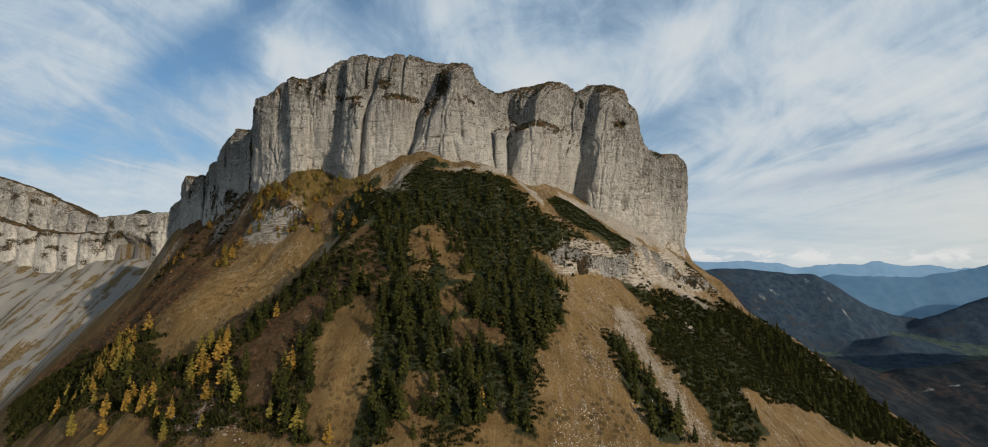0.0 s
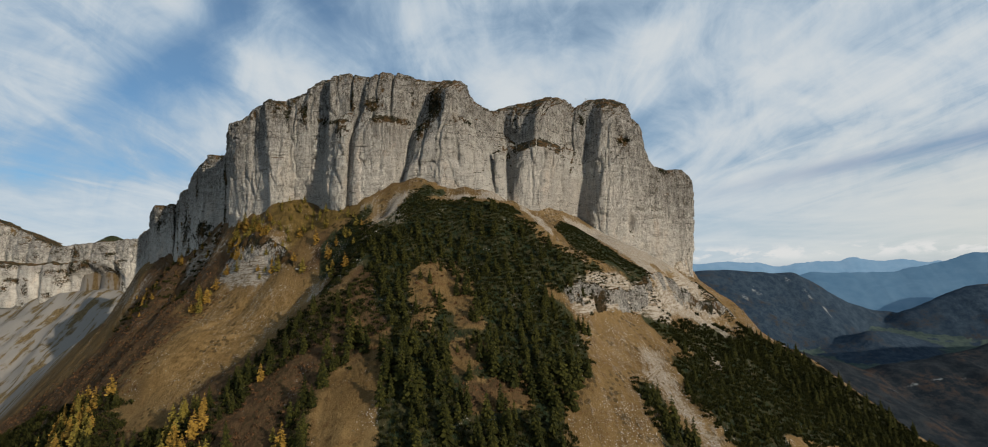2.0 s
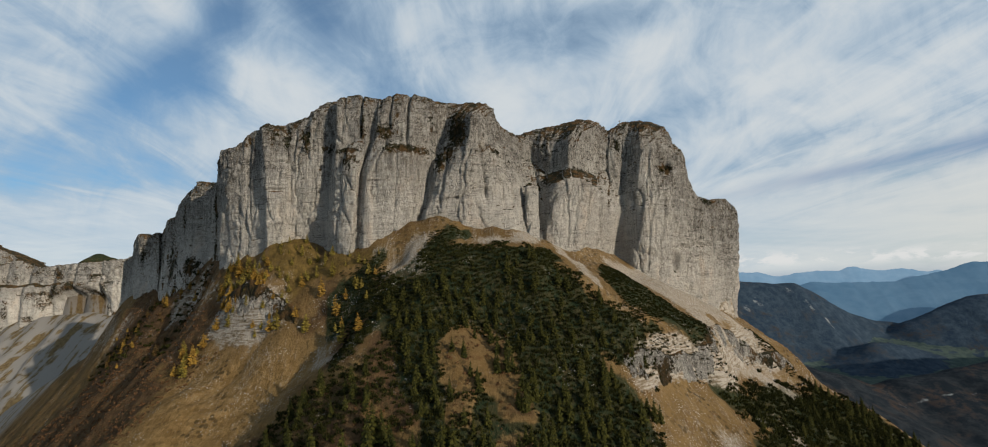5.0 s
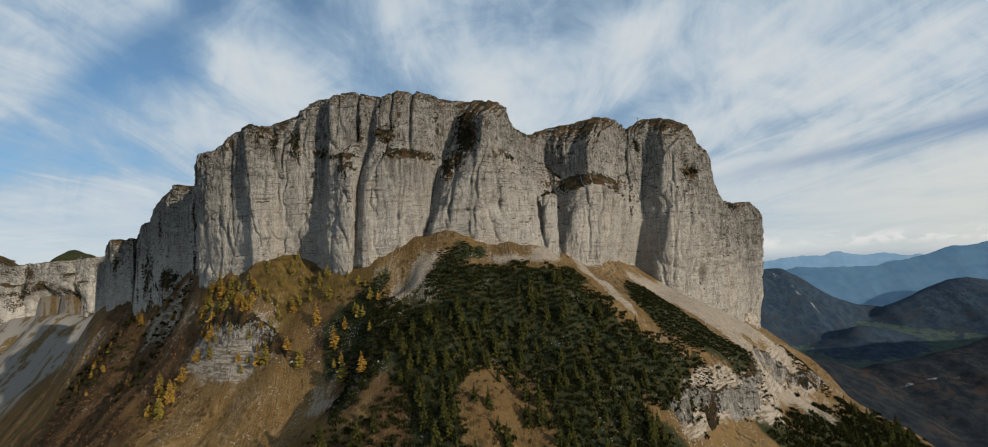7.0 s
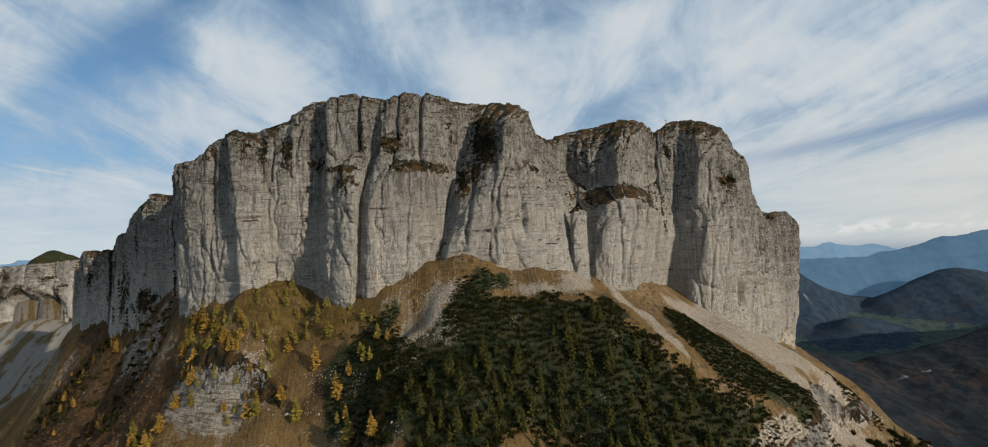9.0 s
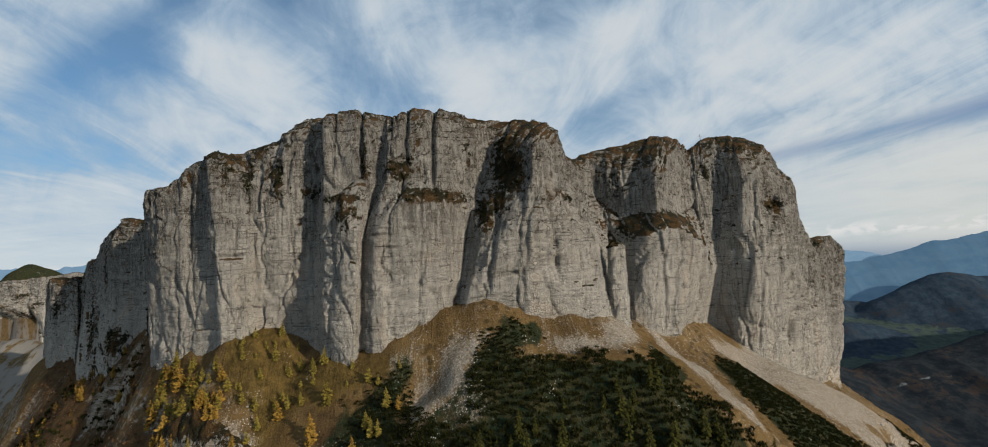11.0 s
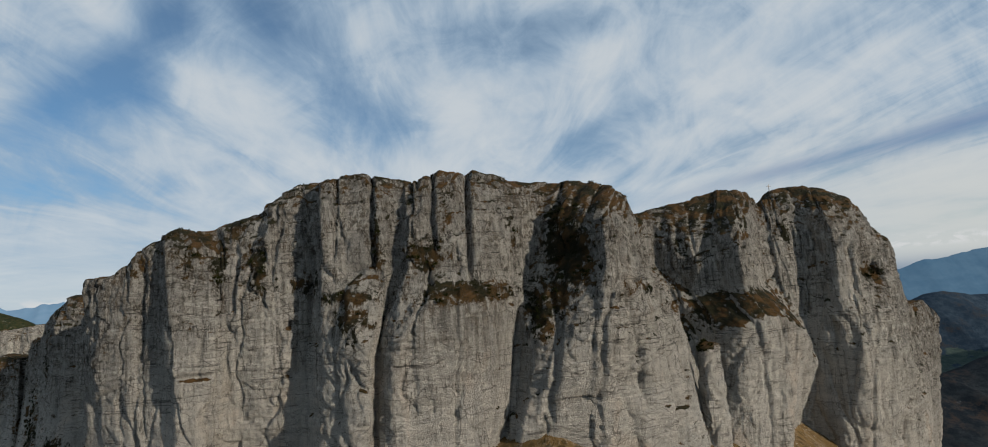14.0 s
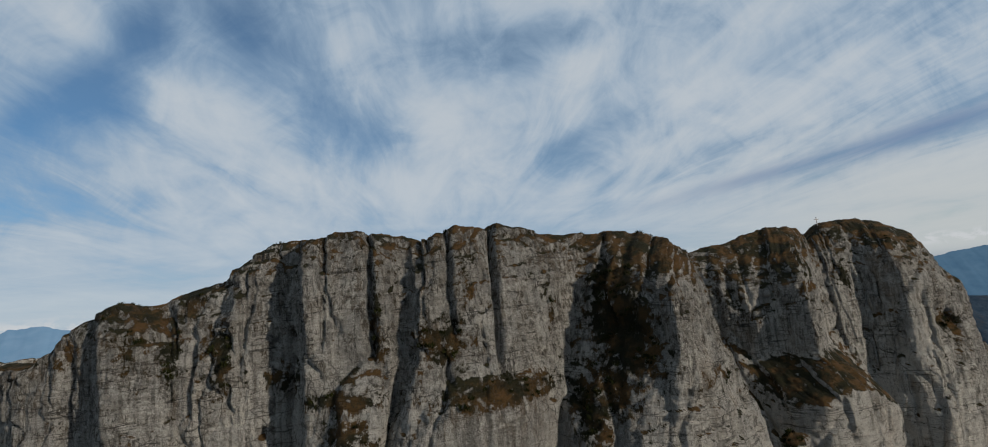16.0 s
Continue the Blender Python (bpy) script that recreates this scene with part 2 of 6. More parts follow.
SPUR_AND_NOTCH = [
    ((-45, 411, 484), (-41, 405.5, 524), (-36.5, 408, 549.5), (-22.5, 430, 575.5)),
    ((-34, 412, 481.5), (-34, 406, 523.5), (-30, 410, 549.5), (-19, 429, 572)),
    ((-19.5, 411, 480.5), (-19, 412, 523.5), (-20, 417, 550.5), (-16.5, 431, 568)),
    ((-4, 415, 478.5), (-2.5, 428, 517.5), (-15, 423, 545), (-11.5, 445, 563.5)),
    ((2.5, 427, 476), (7, 447, 514), (4, 470, 547.5), (1, 482, 566.5)),
    ((11.5, 440, 473), (15, 456, 512), (14.5, 479, 544.5), (13, 487, 572)),
    ((14.5, 436, 473.5), (20.5, 446, 516.5), (23, 464, 530), (36.5, 485, 576.5)),
]
EAST_KNOB = [
    ((22, 434, 470.5), (27.5, 437, 518.5), (33, 460, 530.5), (54, 487, 580)),
    ((30, 434, 468), (37.5, 437, 521), (38, 449, 532), (63.5, 487, 580.5)),
    ((39.5, 436, 468), (46, 437, 521), (45, 452, 531), (75.5, 492, 579.5)),
    ((48, 445, 469), (58.5, 440, 512.5), (68.5, 478, 532.5), (83, 497, 575.5)),
    ((60, 462, 468.5), (68.5, 452, 498.5), (77, 480, 528.5), (86, 497, 573.5)),
    ((78.5, 478, 464), (82.5, 475, 495.5), (87, 480, 528), (96.5, 499, 580.5)),
    ((84.5, 472.5, 458), (86, 472, 499), (96.5, 482, 549), (108, 500, 583)),
]
EAST_PILLAR = [
    ((89.5, 464, 451.5), (93, 463, 498.5), (102.5, 470, 547), (123.5, 496, 581)),
    ((98, 462.5, 444.5), (99, 459, 498.5), (112, 468, 546.5), (135, 491, 574)),
    ((113, 466, 435.5), (116.5, 461.5, 497), (126.5, 469, 530.5), (135.5, 480, 558.5)),
    ((126.5, 473, 427.5), (131, 468.5, 488.5), (138, 473, 513), (142.5, 480, 547)),
    ((142.5, 482, 421), (143, 475, 480), (151, 482, 503), (150, 485, 512.5)),
    ((171, 505, 411), (170.5, 497, 472.5), (175, 500, 493), (177.5, 504, 509.5)),
    ((193.5, 524, 404.5), (187.5, 509, 466.5), (190, 510, 490), (194.5, 514, 511.5)),
    ((207.5, 533, 401.5), (207.5, 524, 463.5), (206.5, 518, 486.5), (203, 514, 500)),
]
EAST_RETURN = [
    ((214, 562, 398), (213, 560, 450), (212, 559, 475), (210, 558, 500)),
    ((224, 640, 390), (223, 640, 450), (222, 640, 480), (220, 640, 506)),
    ((236, 760, 380), (235, 760, 440), (234, 759, 470), (230, 758, 500)),
]
COLUMNS = WEST_RETURN + SHOULDERS + MAIN_WEST + MAIN_LEDGES + MAIN_MIDDLE + SPUR_AND_NOTCH + EAST_KNOB + EAST_PILLAR + EAST_RETURN
# The far wall, station by station: foot x y z, rim x y z, height of the main ledge, share of the setback at it
BACK_WALL = [
    (-1900, 1650, 500, -1900, 1680, 720, 600, 0.5),
    (-1560, 1420, 460, -1560, 1470, 670, 560, 0.5),
    (-1380, 1330, 420, -1385, 1372, 632, 520, 0.5),
    (-1290, 1300, 405, -1290, 1350, 604, 500, 0.5),
    (-1207, 1290, 395, -1207, 1345, 571, 480, 0.5),
    (-1130, 1275, 390, -1130, 1318, 540, 470, 0.4),
    (-1059, 1262, 385, -1059, 1292, 514, 470, 0.45),
    (-960, 1250, 380, -960, 1268, 518, 472, 0.2),
    (-874, 1238, 395, -874, 1250, 520, 470, 0.2),
    (-802, 1236, 418, -802, 1248, 527, 470, 0.2),
    (-640, 1290, 420, -640, 1305, 528, 470, 0.2),
    (-380, 1340, 420, -380, 1356, 530, 470, 0.2),
]


def shift_line(stations, k):
    return [(s[0] + k * (s[3] - s[0]), s[1] + k * (s[4] - s[1])) for s in stations]


BEHIND = [(120, 900), (-150, 1000), (-420, 960)]
FOOT_LINE = [(0.75 * c[0][0] + 0.25 * c[3][0], 0.75 * c[0][1] + 0.25 * c[3][1]) for c in COLUMNS] + BEHIND
PLATEAU = [c[3][:2] for c in COLUMNS] + BEHIND
RIM = sorted(c[3] for c in COLUMNS)
BACK_PLATEAU = shift_line(BACK_WALL, 0.5) + [(-300, 1500), (-500, 2300), (-1900, 2600), (-2600, 2300), (-2500, 1800)]
FLANKS = [(318.4, 0.974, 0.765), (243.1, -0.671, 0.580), (132.2, -0.275, 0.857), (155.0, 0.395, 0.890), (700.0, 0.05, -0.38)]


def spur(x, y):
    """The grassy spur below the walls: flanks that meet in rounded crests."""
    z = np.stack([a + b * x + c * y for a, b, c in FLANKS])
    m = z.min(0)
    z = m - 14 * np.log(np.exp(-(z - m) / 14).sum(0))
    # a hollow under the larch nose, the nose, and gullies down the west flank
    z = z - 24 * np.exp(-((x + 128) / 30) ** 2 - ((y - 372) / 24) ** 2)
    z = z - 11 * np.exp(-((x + 170) / 40) ** 2 - ((y - 398) / 20) ** 2)
    z = z + 8 * np.exp(-((x + 176) / 20) ** 2 - ((y - 440) / 14) ** 2)
    z = z + 4 * np.exp(-((x + 58) / 26) ** 2 - ((y - 405) / 20) ** 2) - 7 * np.exp(-((x + 104) / 20) ** 2 - ((y - 409) / 16) ** 2)
    z = z + 5 * np.exp(-((x + 2) / 24) ** 2 - ((y - 412) / 20) ** 2)
    z = z - 9 * np.exp(-((x + 30) / 26) ** 2 - ((y - 350) / 18) ** 2)
    # the steep meadow under the larch nose lies in a trough; the rock step above it stands out
    a, p = (x + 300) * 0.607 - (y - 530) * 0.794, (x + 300) * 0.794 + (y - 530) * 0.607
    z = z - 19 * np.exp(-((p - 3) / 26) ** 2) * smooth(-60, -5, a) * smooth(300, 225, a)
    z = z - 13 * np.exp(-((x + 200) / 40) ** 2 - ((y - 318) / 40) ** 2)
    z = z + 15 * np.exp(-((x + 188) / 26) ** 2 - ((y - 419 + 0.5 * (x + 188)) / 7) ** 2)
    z = z - 14 * np.exp(-((x + 296) / 26) ** 2 - ((y - 518) / 22) ** 2)
    z = z + 13 * np.exp(-((x + 8) / 28) ** 2 - ((y - 378) / 26) ** 2)
    z = z - 12 * np.exp(-((x + 90) / 12) ** 2 - ((y - 398) / 10) ** 2)
    # the rock band on the east flank
    along = (x - 92) * 0.84 + (y - 384) * 0.54
    across = -(x - 92) * 0.54 + (y - 384) * 0.84 + 4 * np.sin(along / 19) + 12 * smooth(48, 5, along) - 6 * smooth(15, 50, along)
    here = smooth(-90, -55, along) * smooth(170, 90, along)
    z = z + 14 * smooth(-9, 3, across) * here * smooth(75, 28, across)
    z = z - 10 * smooth(9, -5, across) * here * smooth(-90, -30, across)
    z = z - 22 * np.exp(-((x - 238) / 34) ** 2 - ((y - 480) / 20) ** 2)
    return z


# east of this line the mountain breaks off to the valley
EAST_FALL = [(214, 548), (250, 494), (300, 472), (366, 452), (520, 415), (1500, 250), (7000, -300), (7000, 6000), (300, 6000), (232, 760)]


# wooded ridges of the valley: y of the crest, fall to the near side, fall to the far side, crest as x and height
RIDGES = [
    (4050, 1.05, 0.60, [(500, 250), (1300, 330), (1744, 330), (2042, 328), (2172, 312), (2434, 295), (2612, 293), (2759, 218), (2902, 112), (3069, 20), (3242, -35), (3439, -67), (3524, -98), (3900, -300)]),
    (3900, 0.75, 0.55, [(2900, -320), (3277, -124), (3392, -66), (3548, -22), (3708, 45), (3871, 100), (4009, 138), (4129, 140), (4339, 100), (4800, 60), (6500, 0)]),
    (2400, 0.42, 1.1, [(700, 80), (1300, 40), (1541, -25), (1652, -70), (1738, -105), (1852, -128), (1957, -112), (2114, -100), (2248, -82), (2357, -58), (2457, -38), (2600, 0), (3200, 130), (5000, 180), (6500, 180)]),
]
HILLOCK = (2807, 3450, -136, 400, 250, 20)


def valley_floor(x, y):
    return -298 + 0.226 * np.clip(y - 3300, 0, 1600) + 5 * fbm(x / 500, y / 500, 0, 3, 11)


def valley(x, y):
    z = valley_floor(x, y)
    hx, hy, top, w, d, turn = HILLOCK
    c, s = math.cos(radians(turn)), math.sin(radians(turn))
    u, v = ((x - hx) * c + (y - hy) * s) / w, (-(x - hx) * s + (y - hy) * c) / d
    z = z + (top + 268) * np.exp(-1.6 * (u * u + v * v)) * (1 + 0.2 * fbm(x / 150, y / 150, 0, 3, 29))
    for crest_y, near_fall, far_fall, crest in RIDGES:
        top = np.interp(x + 40 * fbm(y / 300, x / 900, 0, 2, 37), [p[0] for p in crest], [p[1] for p in crest])
        top = top + 9 * fbm(x / 170, 0 * x, crest_y, 4, 31)
        away = y - crest_y
        gullies = 1 - 2 * np.abs(fbm(x / 260, y / 900, crest_y, 3, 33))
        fall = np.where(away < 0, -away * near_fall, away * far_fall)
        side = smooth(0, 120, np.abs(away))
        hill = top - (np.sqrt(fall ** 2 + 30 ** 2) - 30) + side * (14 * gullies + 7 * fbm(x / 140, y / 140, 0, 4, 35))
        z = 8 * np.logaddexp(np.clip(z / 8, -80, 200), np.clip(hill / 8, -80, 200))
    return z


def foot_shift():
    """Places along the foot of the cliff, and how far the slope must rise or sink to meet it there."""
    f = np.array([c[0] for c in COLUMNS[2:-2]], float)
    d = np.concatenate([[0], np.cumsum(np.hypot(*np.diff(f[:, :2], axis=0).T))])
    u = np.arange(0, d[-1], 3.0)
    x, y, z = (np.interp(u, d, f[:, k]) for k in range(3))
    return x, y, z + 1.0 - spur(x, y)


FOOT_X, FOOT_Y, FOOT_RISE = foot_shift()


def meet_foot(x, y):
    """The rise of the slope towards the cliff's foot line, fading away from it."""
    rise = np.zeros(x.shape)
    near = (x > -520) & (x < 260) & (y > 330) & (y < 780)
    px, py = x[near], y[near]
    total, weight, best = np.zeros(px.shape), np.full(px.shape, 1e-30), np.full(px.shape, 1e18)
    for fx, fy, r in zip(FOOT_X, FOOT_Y, FOOT_RISE):
        d2 = (px - fx) ** 2 + (py - fy) ** 2
        w = 1.0 / (d2 + 30.0) ** 3
        total, weight, best = total + w * r, weight + w, np.minimum(best, d2)
    rise[near] = total / weight * np.exp(-best / 30.0 ** 2)
    return rise


def terrain(x, y, fine=True):
    x, y = np.atleast_1d(np.asarray(x, float)), np.atleast_1d(np.asarray(y, float))
    z = spur(x, y) + meet_foot(x, y)
    if fine:
        near = smooth(900, 400, np.hypot(x + 40, y - 350))
        west, east = smooth(-80, -150, x), smooth(30, 100, x)
        mid = 1 - west - east
        gully = mid * fbm(x / 16, y / 75, 0, 3, 3)
        gully = gully + 2.0 * west * fbm((0.62 * x - 0.79 * y) / 26, (0.79 * x + 0.62 * y) / 130, 1.5, 3, 4)
        gully = gully + 1.2 * east * fbm((0.65 * x + 0.76 * y) / 17, (0.76 * x - 0.65 * y) / 90, 2.5, 3, 6)
        z = z + near * (1.7 * gully + 2.6 * fbm(x / 45, y / 45, 0, 3, 5) + 0.8 * fbm(x / 13, y / 13, 0, 2, 8) + 0.5 * fbm(x / 5, y / 5, 0, 3, 9))
    low = valley(x, y)
    # the bowl and its scree under the far wall
    d = inside(x, y, BACK_PLATEAU)
    foot = 398 + 0.0 * x
    ribs = 1 - 2 * np.abs(fbm(x / 75 + y / 400, y / 330, 0, 3, 23))
    bowl = foot + 0.68 * np.minimum(d, 0) + 5 * fbm(x / 60, y / 60, 0, 3, 21) + 15 * ribs * smooth(-330, -120, d) * smooth(30, -30, d)
    bowl = np.maximum(bowl, np.where(x < 0, 60.0, -300))
    z = z - 1.25 * np.clip(inside(x, y, EAST_FALL), 0, 2500)
    z = np.maximum(z, -300)
    z = np.where(x < 0, np.maximum(z, bowl), np.maximum(np.maximum(z, low), bowl))
    z = np.where(x < 0, np.maximum(z, low), z)
    back_top = np.interp(x, [s[3] for s in BACK_WALL], [s[5] for s in BACK_WALL]) - 12 - 0.34 * np.clip(y - np.interp(x, [s[3] for s in BACK_WALL], [s[4] for s in BACK_WALL]), 0, 1500)
    back_top = back_top + 8 * fbm(x / 120, y / 120, 0, 3, 41) + 128 * np.exp(-((x + 1070) / 74) ** 4 - ((y - 1560) / 80) ** 4)
    z = np.where(d > 20, back_top, z)
    p = inside(x, y, PLATEAU)
    rim = np.interp(x, [r[0] for r in RIM], [r[2] for r in RIM])
    top = rim - 10 - 0.06 * np.clip(p - 12, 0, 400) + 2 * fbm(x / 30, y / 30, 0, 3, 51)
    rear = smooth(760, 980, y)
    top = top - 90 * rear
    z = np.where(p > 0, z + (top - z) * smooth(6, 14, p), z)
    return z

# ---------------------------------------------------------------- materials
class Nodes:
    """A short way to write node materials."""

    def __init__(self, name, rough=0.9, spec=0.2):
        self.mat = bpy.data.materials.new(name)
        self.mat.use_nodes = True
        self.t = self.mat.node_tree
        self.bsdf = self.t.nodes["Principled BSDF"]
        self.bsdf.inputs["Roughness"].default_value = rough
        self.bsdf.inputs["Specular IOR Level"].default_value = spec
        self.geo = self.t.nodes.new("ShaderNodeNewGeometry")
        self.place = self.geo.outputs["Position"]

    def put(self, sock, v):
        if isinstance(v, (int, float)):
            sock.default_value = v
        elif isinstance(v, tuple):
            sock.default_value = (*v, 1) if len(v) == 3 and sock.type == "RGBA" else v
        else:
            self.t.links.new(v, sock)

    def math(self, op, a, b=0.0, c=None):
        n = self.t.nodes.new("ShaderNodeMath")
        n.operation = op
        self.put(n.inputs[0], a)
        self.put(n.inputs[1], b)
        if c is not None:
            self.put(n.inputs[2], c)
        return n.outputs[0]

    def ramp(self, v, a, b, lo=0.0, hi=1.0):
        n = self.t.nodes.new("ShaderNodeMapRange")
        n.interpolation_type = "SMOOTHSTEP"
        for k, x in (("Value", v), ("From Min", a), ("From Max", b), ("To Min", lo), ("To Max", hi)):
            self.put(n.inputs[k], x)
        return n.outputs["Result"]

    def scaled(self, sx, sy, sz, vec=None, turn=0):
        n = self.t.nodes.new("ShaderNodeMapping")
        n.inputs["Scale"].default_value = (sx, sy, sz)
        n.inputs["Rotation"].default_value = (0, 0, radians(turn))
        self.t.links.new(vec or self.place, n.inputs["Vector"])
        return n.outputs[0]

    def noise(self, vec, scale=1.0, detail=5, rough=0.55, warp=0.0):
        n = self.t.nodes.new("ShaderNodeTexNoise")
        self.put(n.inputs["Vector"], vec)
        for k, x in (("Scale", scale), ("Detail", detail), ("Roughness", rough), ("Distortion", warp)):
            n.inputs[k].default_value = x
        return n.outputs["Fac"]

    def cells(self, vec, scale=1.0, feature="F1", jitter=1.0):
        n = self.t.nodes.new("ShaderNodeTexVoronoi")
        n.feature = feature
        self.put(n.inputs["Vector"], vec)
        n.inputs["Scale"].default_value = scale
        n.inputs["Randomness"].default_value = jitter
        return n.outputs["Distance"]

    def mix(self, f, a, b, blend="MIX"):
        n = self.t.nodes.new("ShaderNodeMix")
        n.data_type, n.blend_type = "RGBA", blend
        self.put(n.inputs["Factor"], f)
        self.put(n.inputs[6], a)
        self.put(n.inputs[7], b)
        return n.outputs[2]

    def attr(self, name):
        n = self.t.nodes.new("ShaderNodeAttribute")
        n.attribute_name = name
        return n.outputs["Fac"]

    def normal_z(self):
        n = self.t.nodes.new("ShaderNodeSeparateXYZ")
        self.t.links.new(self.geo.outputs["Normal"], n.inputs[0])
        return n.outputs[2]

    def random(self):
        return self.t.nodes.new("ShaderNodeObjectInfo").outputs["Random"]

    def island(self):
        return self.geo.outputs["Random Per Island"]

    def done(self, colour, height=None, strength=0.6, distance=1.0):
        self.put(self.bsdf.inputs["Base Color"], colour)
        if height is not None:
            b = self.t.nodes.new("ShaderNodeBump")
            b.inputs["Strength"].default_value, b.inputs["Distance"].default_value = strength, distance
            self.t.links.new(height, b.inputs["Height"])
            self.t.links.new(b.outputs[0], self.bsdf.inputs["Normal"])
        return self.mat


def rock_material():
    m = Nodes("limestone", 0.92, 0.15)
    big = m.noise(m.scaled(1, 1, 0.5), 0.022, 5, 0.6)
    mid = m.noise(m.place, 0.14, 7, 0.60, 0.3)
    streak = m.noise(m.scaled(1, 1, 0.06), 0.26, 6, 0.62, 0.3)
    drip = m.noise(m.scaled(1, 1, 0.03), 0.85, 6, 0.62, 0.3)
    bed = m.noise(m.scaled(0.06, 0.06, 1), 0.55, 6, 0.7, 0.4)
    fine_bed = m.noise(m.scaled(0.12, 0.12, 1), 1.9, 5, 0.7, 0.5)
    grit = m.noise(m.place, 1.5, 8, 0.72)
    lichen = m.noise(m.place, 0.55, 8, 0.75, 0.4)
    tall = m.attr("tall")
    high = m.ramp(tall, 0.35, 0.85)
    keep = m.ramp(tall, 0.20, 0.65, 0.65, 1.0)
    col = m.mix(m.ramp(big, 0.36, 0.64), (0.36, 0.333, 0.288), (0.54, 0.498, 0.425))
    col = m.mix(m.math("MULTIPLY", m.ramp(mid, 0.40, 0.64), 0.55), col, (0.58, 0.535, 0.455))
    col = m.mix(m.ramp(tall, 0.65, 0.20, 0.0, 0.45), col, (0.62, 0.570, 0.490))
    col = m.mix(m.ramp(tall, 0.55, 0.95, 0.0, 0.22), col, (0.33, 0.305, 0.265))
    # grey washes and thin dark runs down the face
    col = m.mix(m.math("MULTIPLY", m.ramp(m.math("ADD", streak, m.math("MULTIPLY", high, 0.05)), 0.50, 0.64), m.ramp(tall, 0.1, 0.7, 0.30, 0.60)), col, (0.215, 0.203, 0.183))
    col = m.mix(m.math("MULTIPLY", m.ramp(m.math("ADD", drip, m.math("MULTIPLY", high, 0.06)), 0.545, 0.64), m.ramp(tall, 0.1, 0.7, 0.35, 0.78)), col, (0.100, 0.092, 0.080))
    # bedding, grit and lichen
    col = m.mix(m.math("MULTIPLY", m.ramp(bed, 0.52, 0.62), 0.18), col, (0.30, 0.282, 0.252))
    col = m.mix(m.math("MULTIPLY", m.math("MULTIPLY", m.ramp(fine_bed, 0.55, 0.63), m.ramp(lichen, 0.44, 0.58)), m.math("MULTIPLY", keep, 0.50)), col, (0.17, 0.160, 0.142))
    col = m.mix(m.math("MULTIPLY", m.ramp(grit, 0.54, 0.66), m.ramp(tall, 0.1, 0.7, 0.28, 0.45)), col, (0.17, 0.160, 0.143))
    col = m.mix(m.math("MULTIPLY", m.ramp(grit, 0.46, 0.36), 0.35), col, (0.66, 0.620, 0.545))
    speck = m.noise(m.scaled(1, 1, 0.38), 0.85, 8, 0.78, 0.5)
    col = m.mix(m.math("MULTIPLY", m.ramp(m.math("ADD", speck, m.math("MULTIPLY", high, 0.05)), 0.55, 0.59), m.math("MULTIPLY", m.ramp(mid, 0.43, 0.55), m.ramp(tall, 0.3, 0.75, 0.10, 0.85))), col, (0.068, 0.054, 0.036))
    col = m.mix(m.math("MULTIPLY", m.ramp(big, 0.62, 0.74), 0.40), col, (0.52, 0.40, 0.28))
    col = m.mix(m.math("MULTIPLY", m.math("MULTIPLY", m.ramp(m.noise(m.scaled(1, 1, 0.4), 0.07, 5, 0.6, 0.5), 0.54, 0.66), m.ramp(tall, 0.55, 0.25)), 0.45), col, (0.66, 0.53, 0.40))
    # blocks between bedding planes and joints, each a little lighter or darker
    bent = m.t.nodes.new("ShaderNodeVectorMath")
    bent.operation = "ADD"
    m.put(bent.inputs[0], m.place)
    sway = m.t.nodes.new("ShaderNodeTexNoise")
    m.put(sway.inputs["Vector"], m.place)
    sway.inputs["Scale"].default_value, sway.inputs["Detail"].default_value = 0.25, 5
    m.put(bent.inputs[1], sway.outputs["Color"])
    for sxy, sz, where, dark in ((0.10, 0.30, mid, 0.80), (0.34, 0.95, lichen, 0.55)):
        space = m.scaled(sxy, sxy, sz, bent.outputs[0])
        tone = m.t.nodes.new("ShaderNodeTexVoronoi")
        m.put(tone.inputs["Vector"], space)
        tone.inputs["Scale"].default_value = 1.0
        shade = m.t.nodes.new("ShaderNodeSeparateColor")
        m.put(shade.inputs[0], tone.outputs["Color"])
        col = m.mix(m.math("MULTIPLY", m.ramp(shade.outputs[0], 0.55, 1.0), 0.20), col, (0.74, 0.69, 0.60))
        col = m.mix(m.math("MULTIPLY", m.ramp(shade.outputs[1], 0.60, 1.0), 0.16), col, (0.20, 0.185, 0.16))
        seam = m.math("MULTIPLY", m.ramp(m.cells(space, 1.0, "DISTANCE_TO_EDGE"), 0.045, 0.0), m.ramp(where, 0.42, 0.56))
        col = m.mix(m.math("MULTIPLY", m.math("MULTIPLY", seam, keep), dark), col, (0.06, 0.054, 0.045))
    chips = m.noise(m.scaled(1, 1, 1.8), 2.6, 6, 0.75, 0.3)
    col = m.mix(m.math("MULTIPLY", m.ramp(chips, 0.56, 0.63), 0.45), col, (0.76, 0.715, 0.63))
    col = m.mix(m.math("MULTIPLY", m.ramp(chips, 0.425, 0.385), m.ramp(tall, 0.1, 0.7, 0.30, 0.75)), col, (0.075, 0.065, 0.050))
    run = m.noise(m.scaled(1, 1, 0.07), 0.55, 7, 0.66, 0.4)
    wet = m.math("MULTIPLY", m.attr("stain"), m.ramp(m.math("ADD", run, m.math("MULTIPLY", m.math("SUBTRACT", speck, 0.5), 0.5)), 0.42, 0.60))
    col = m.mix(m.math("MULTIPLY", wet, 0.85), col, m.mix(m.ramp(mid, 0.40, 0.60), (0.055, 0.048, 0.036), (0.120, 0.080, 0.042)))
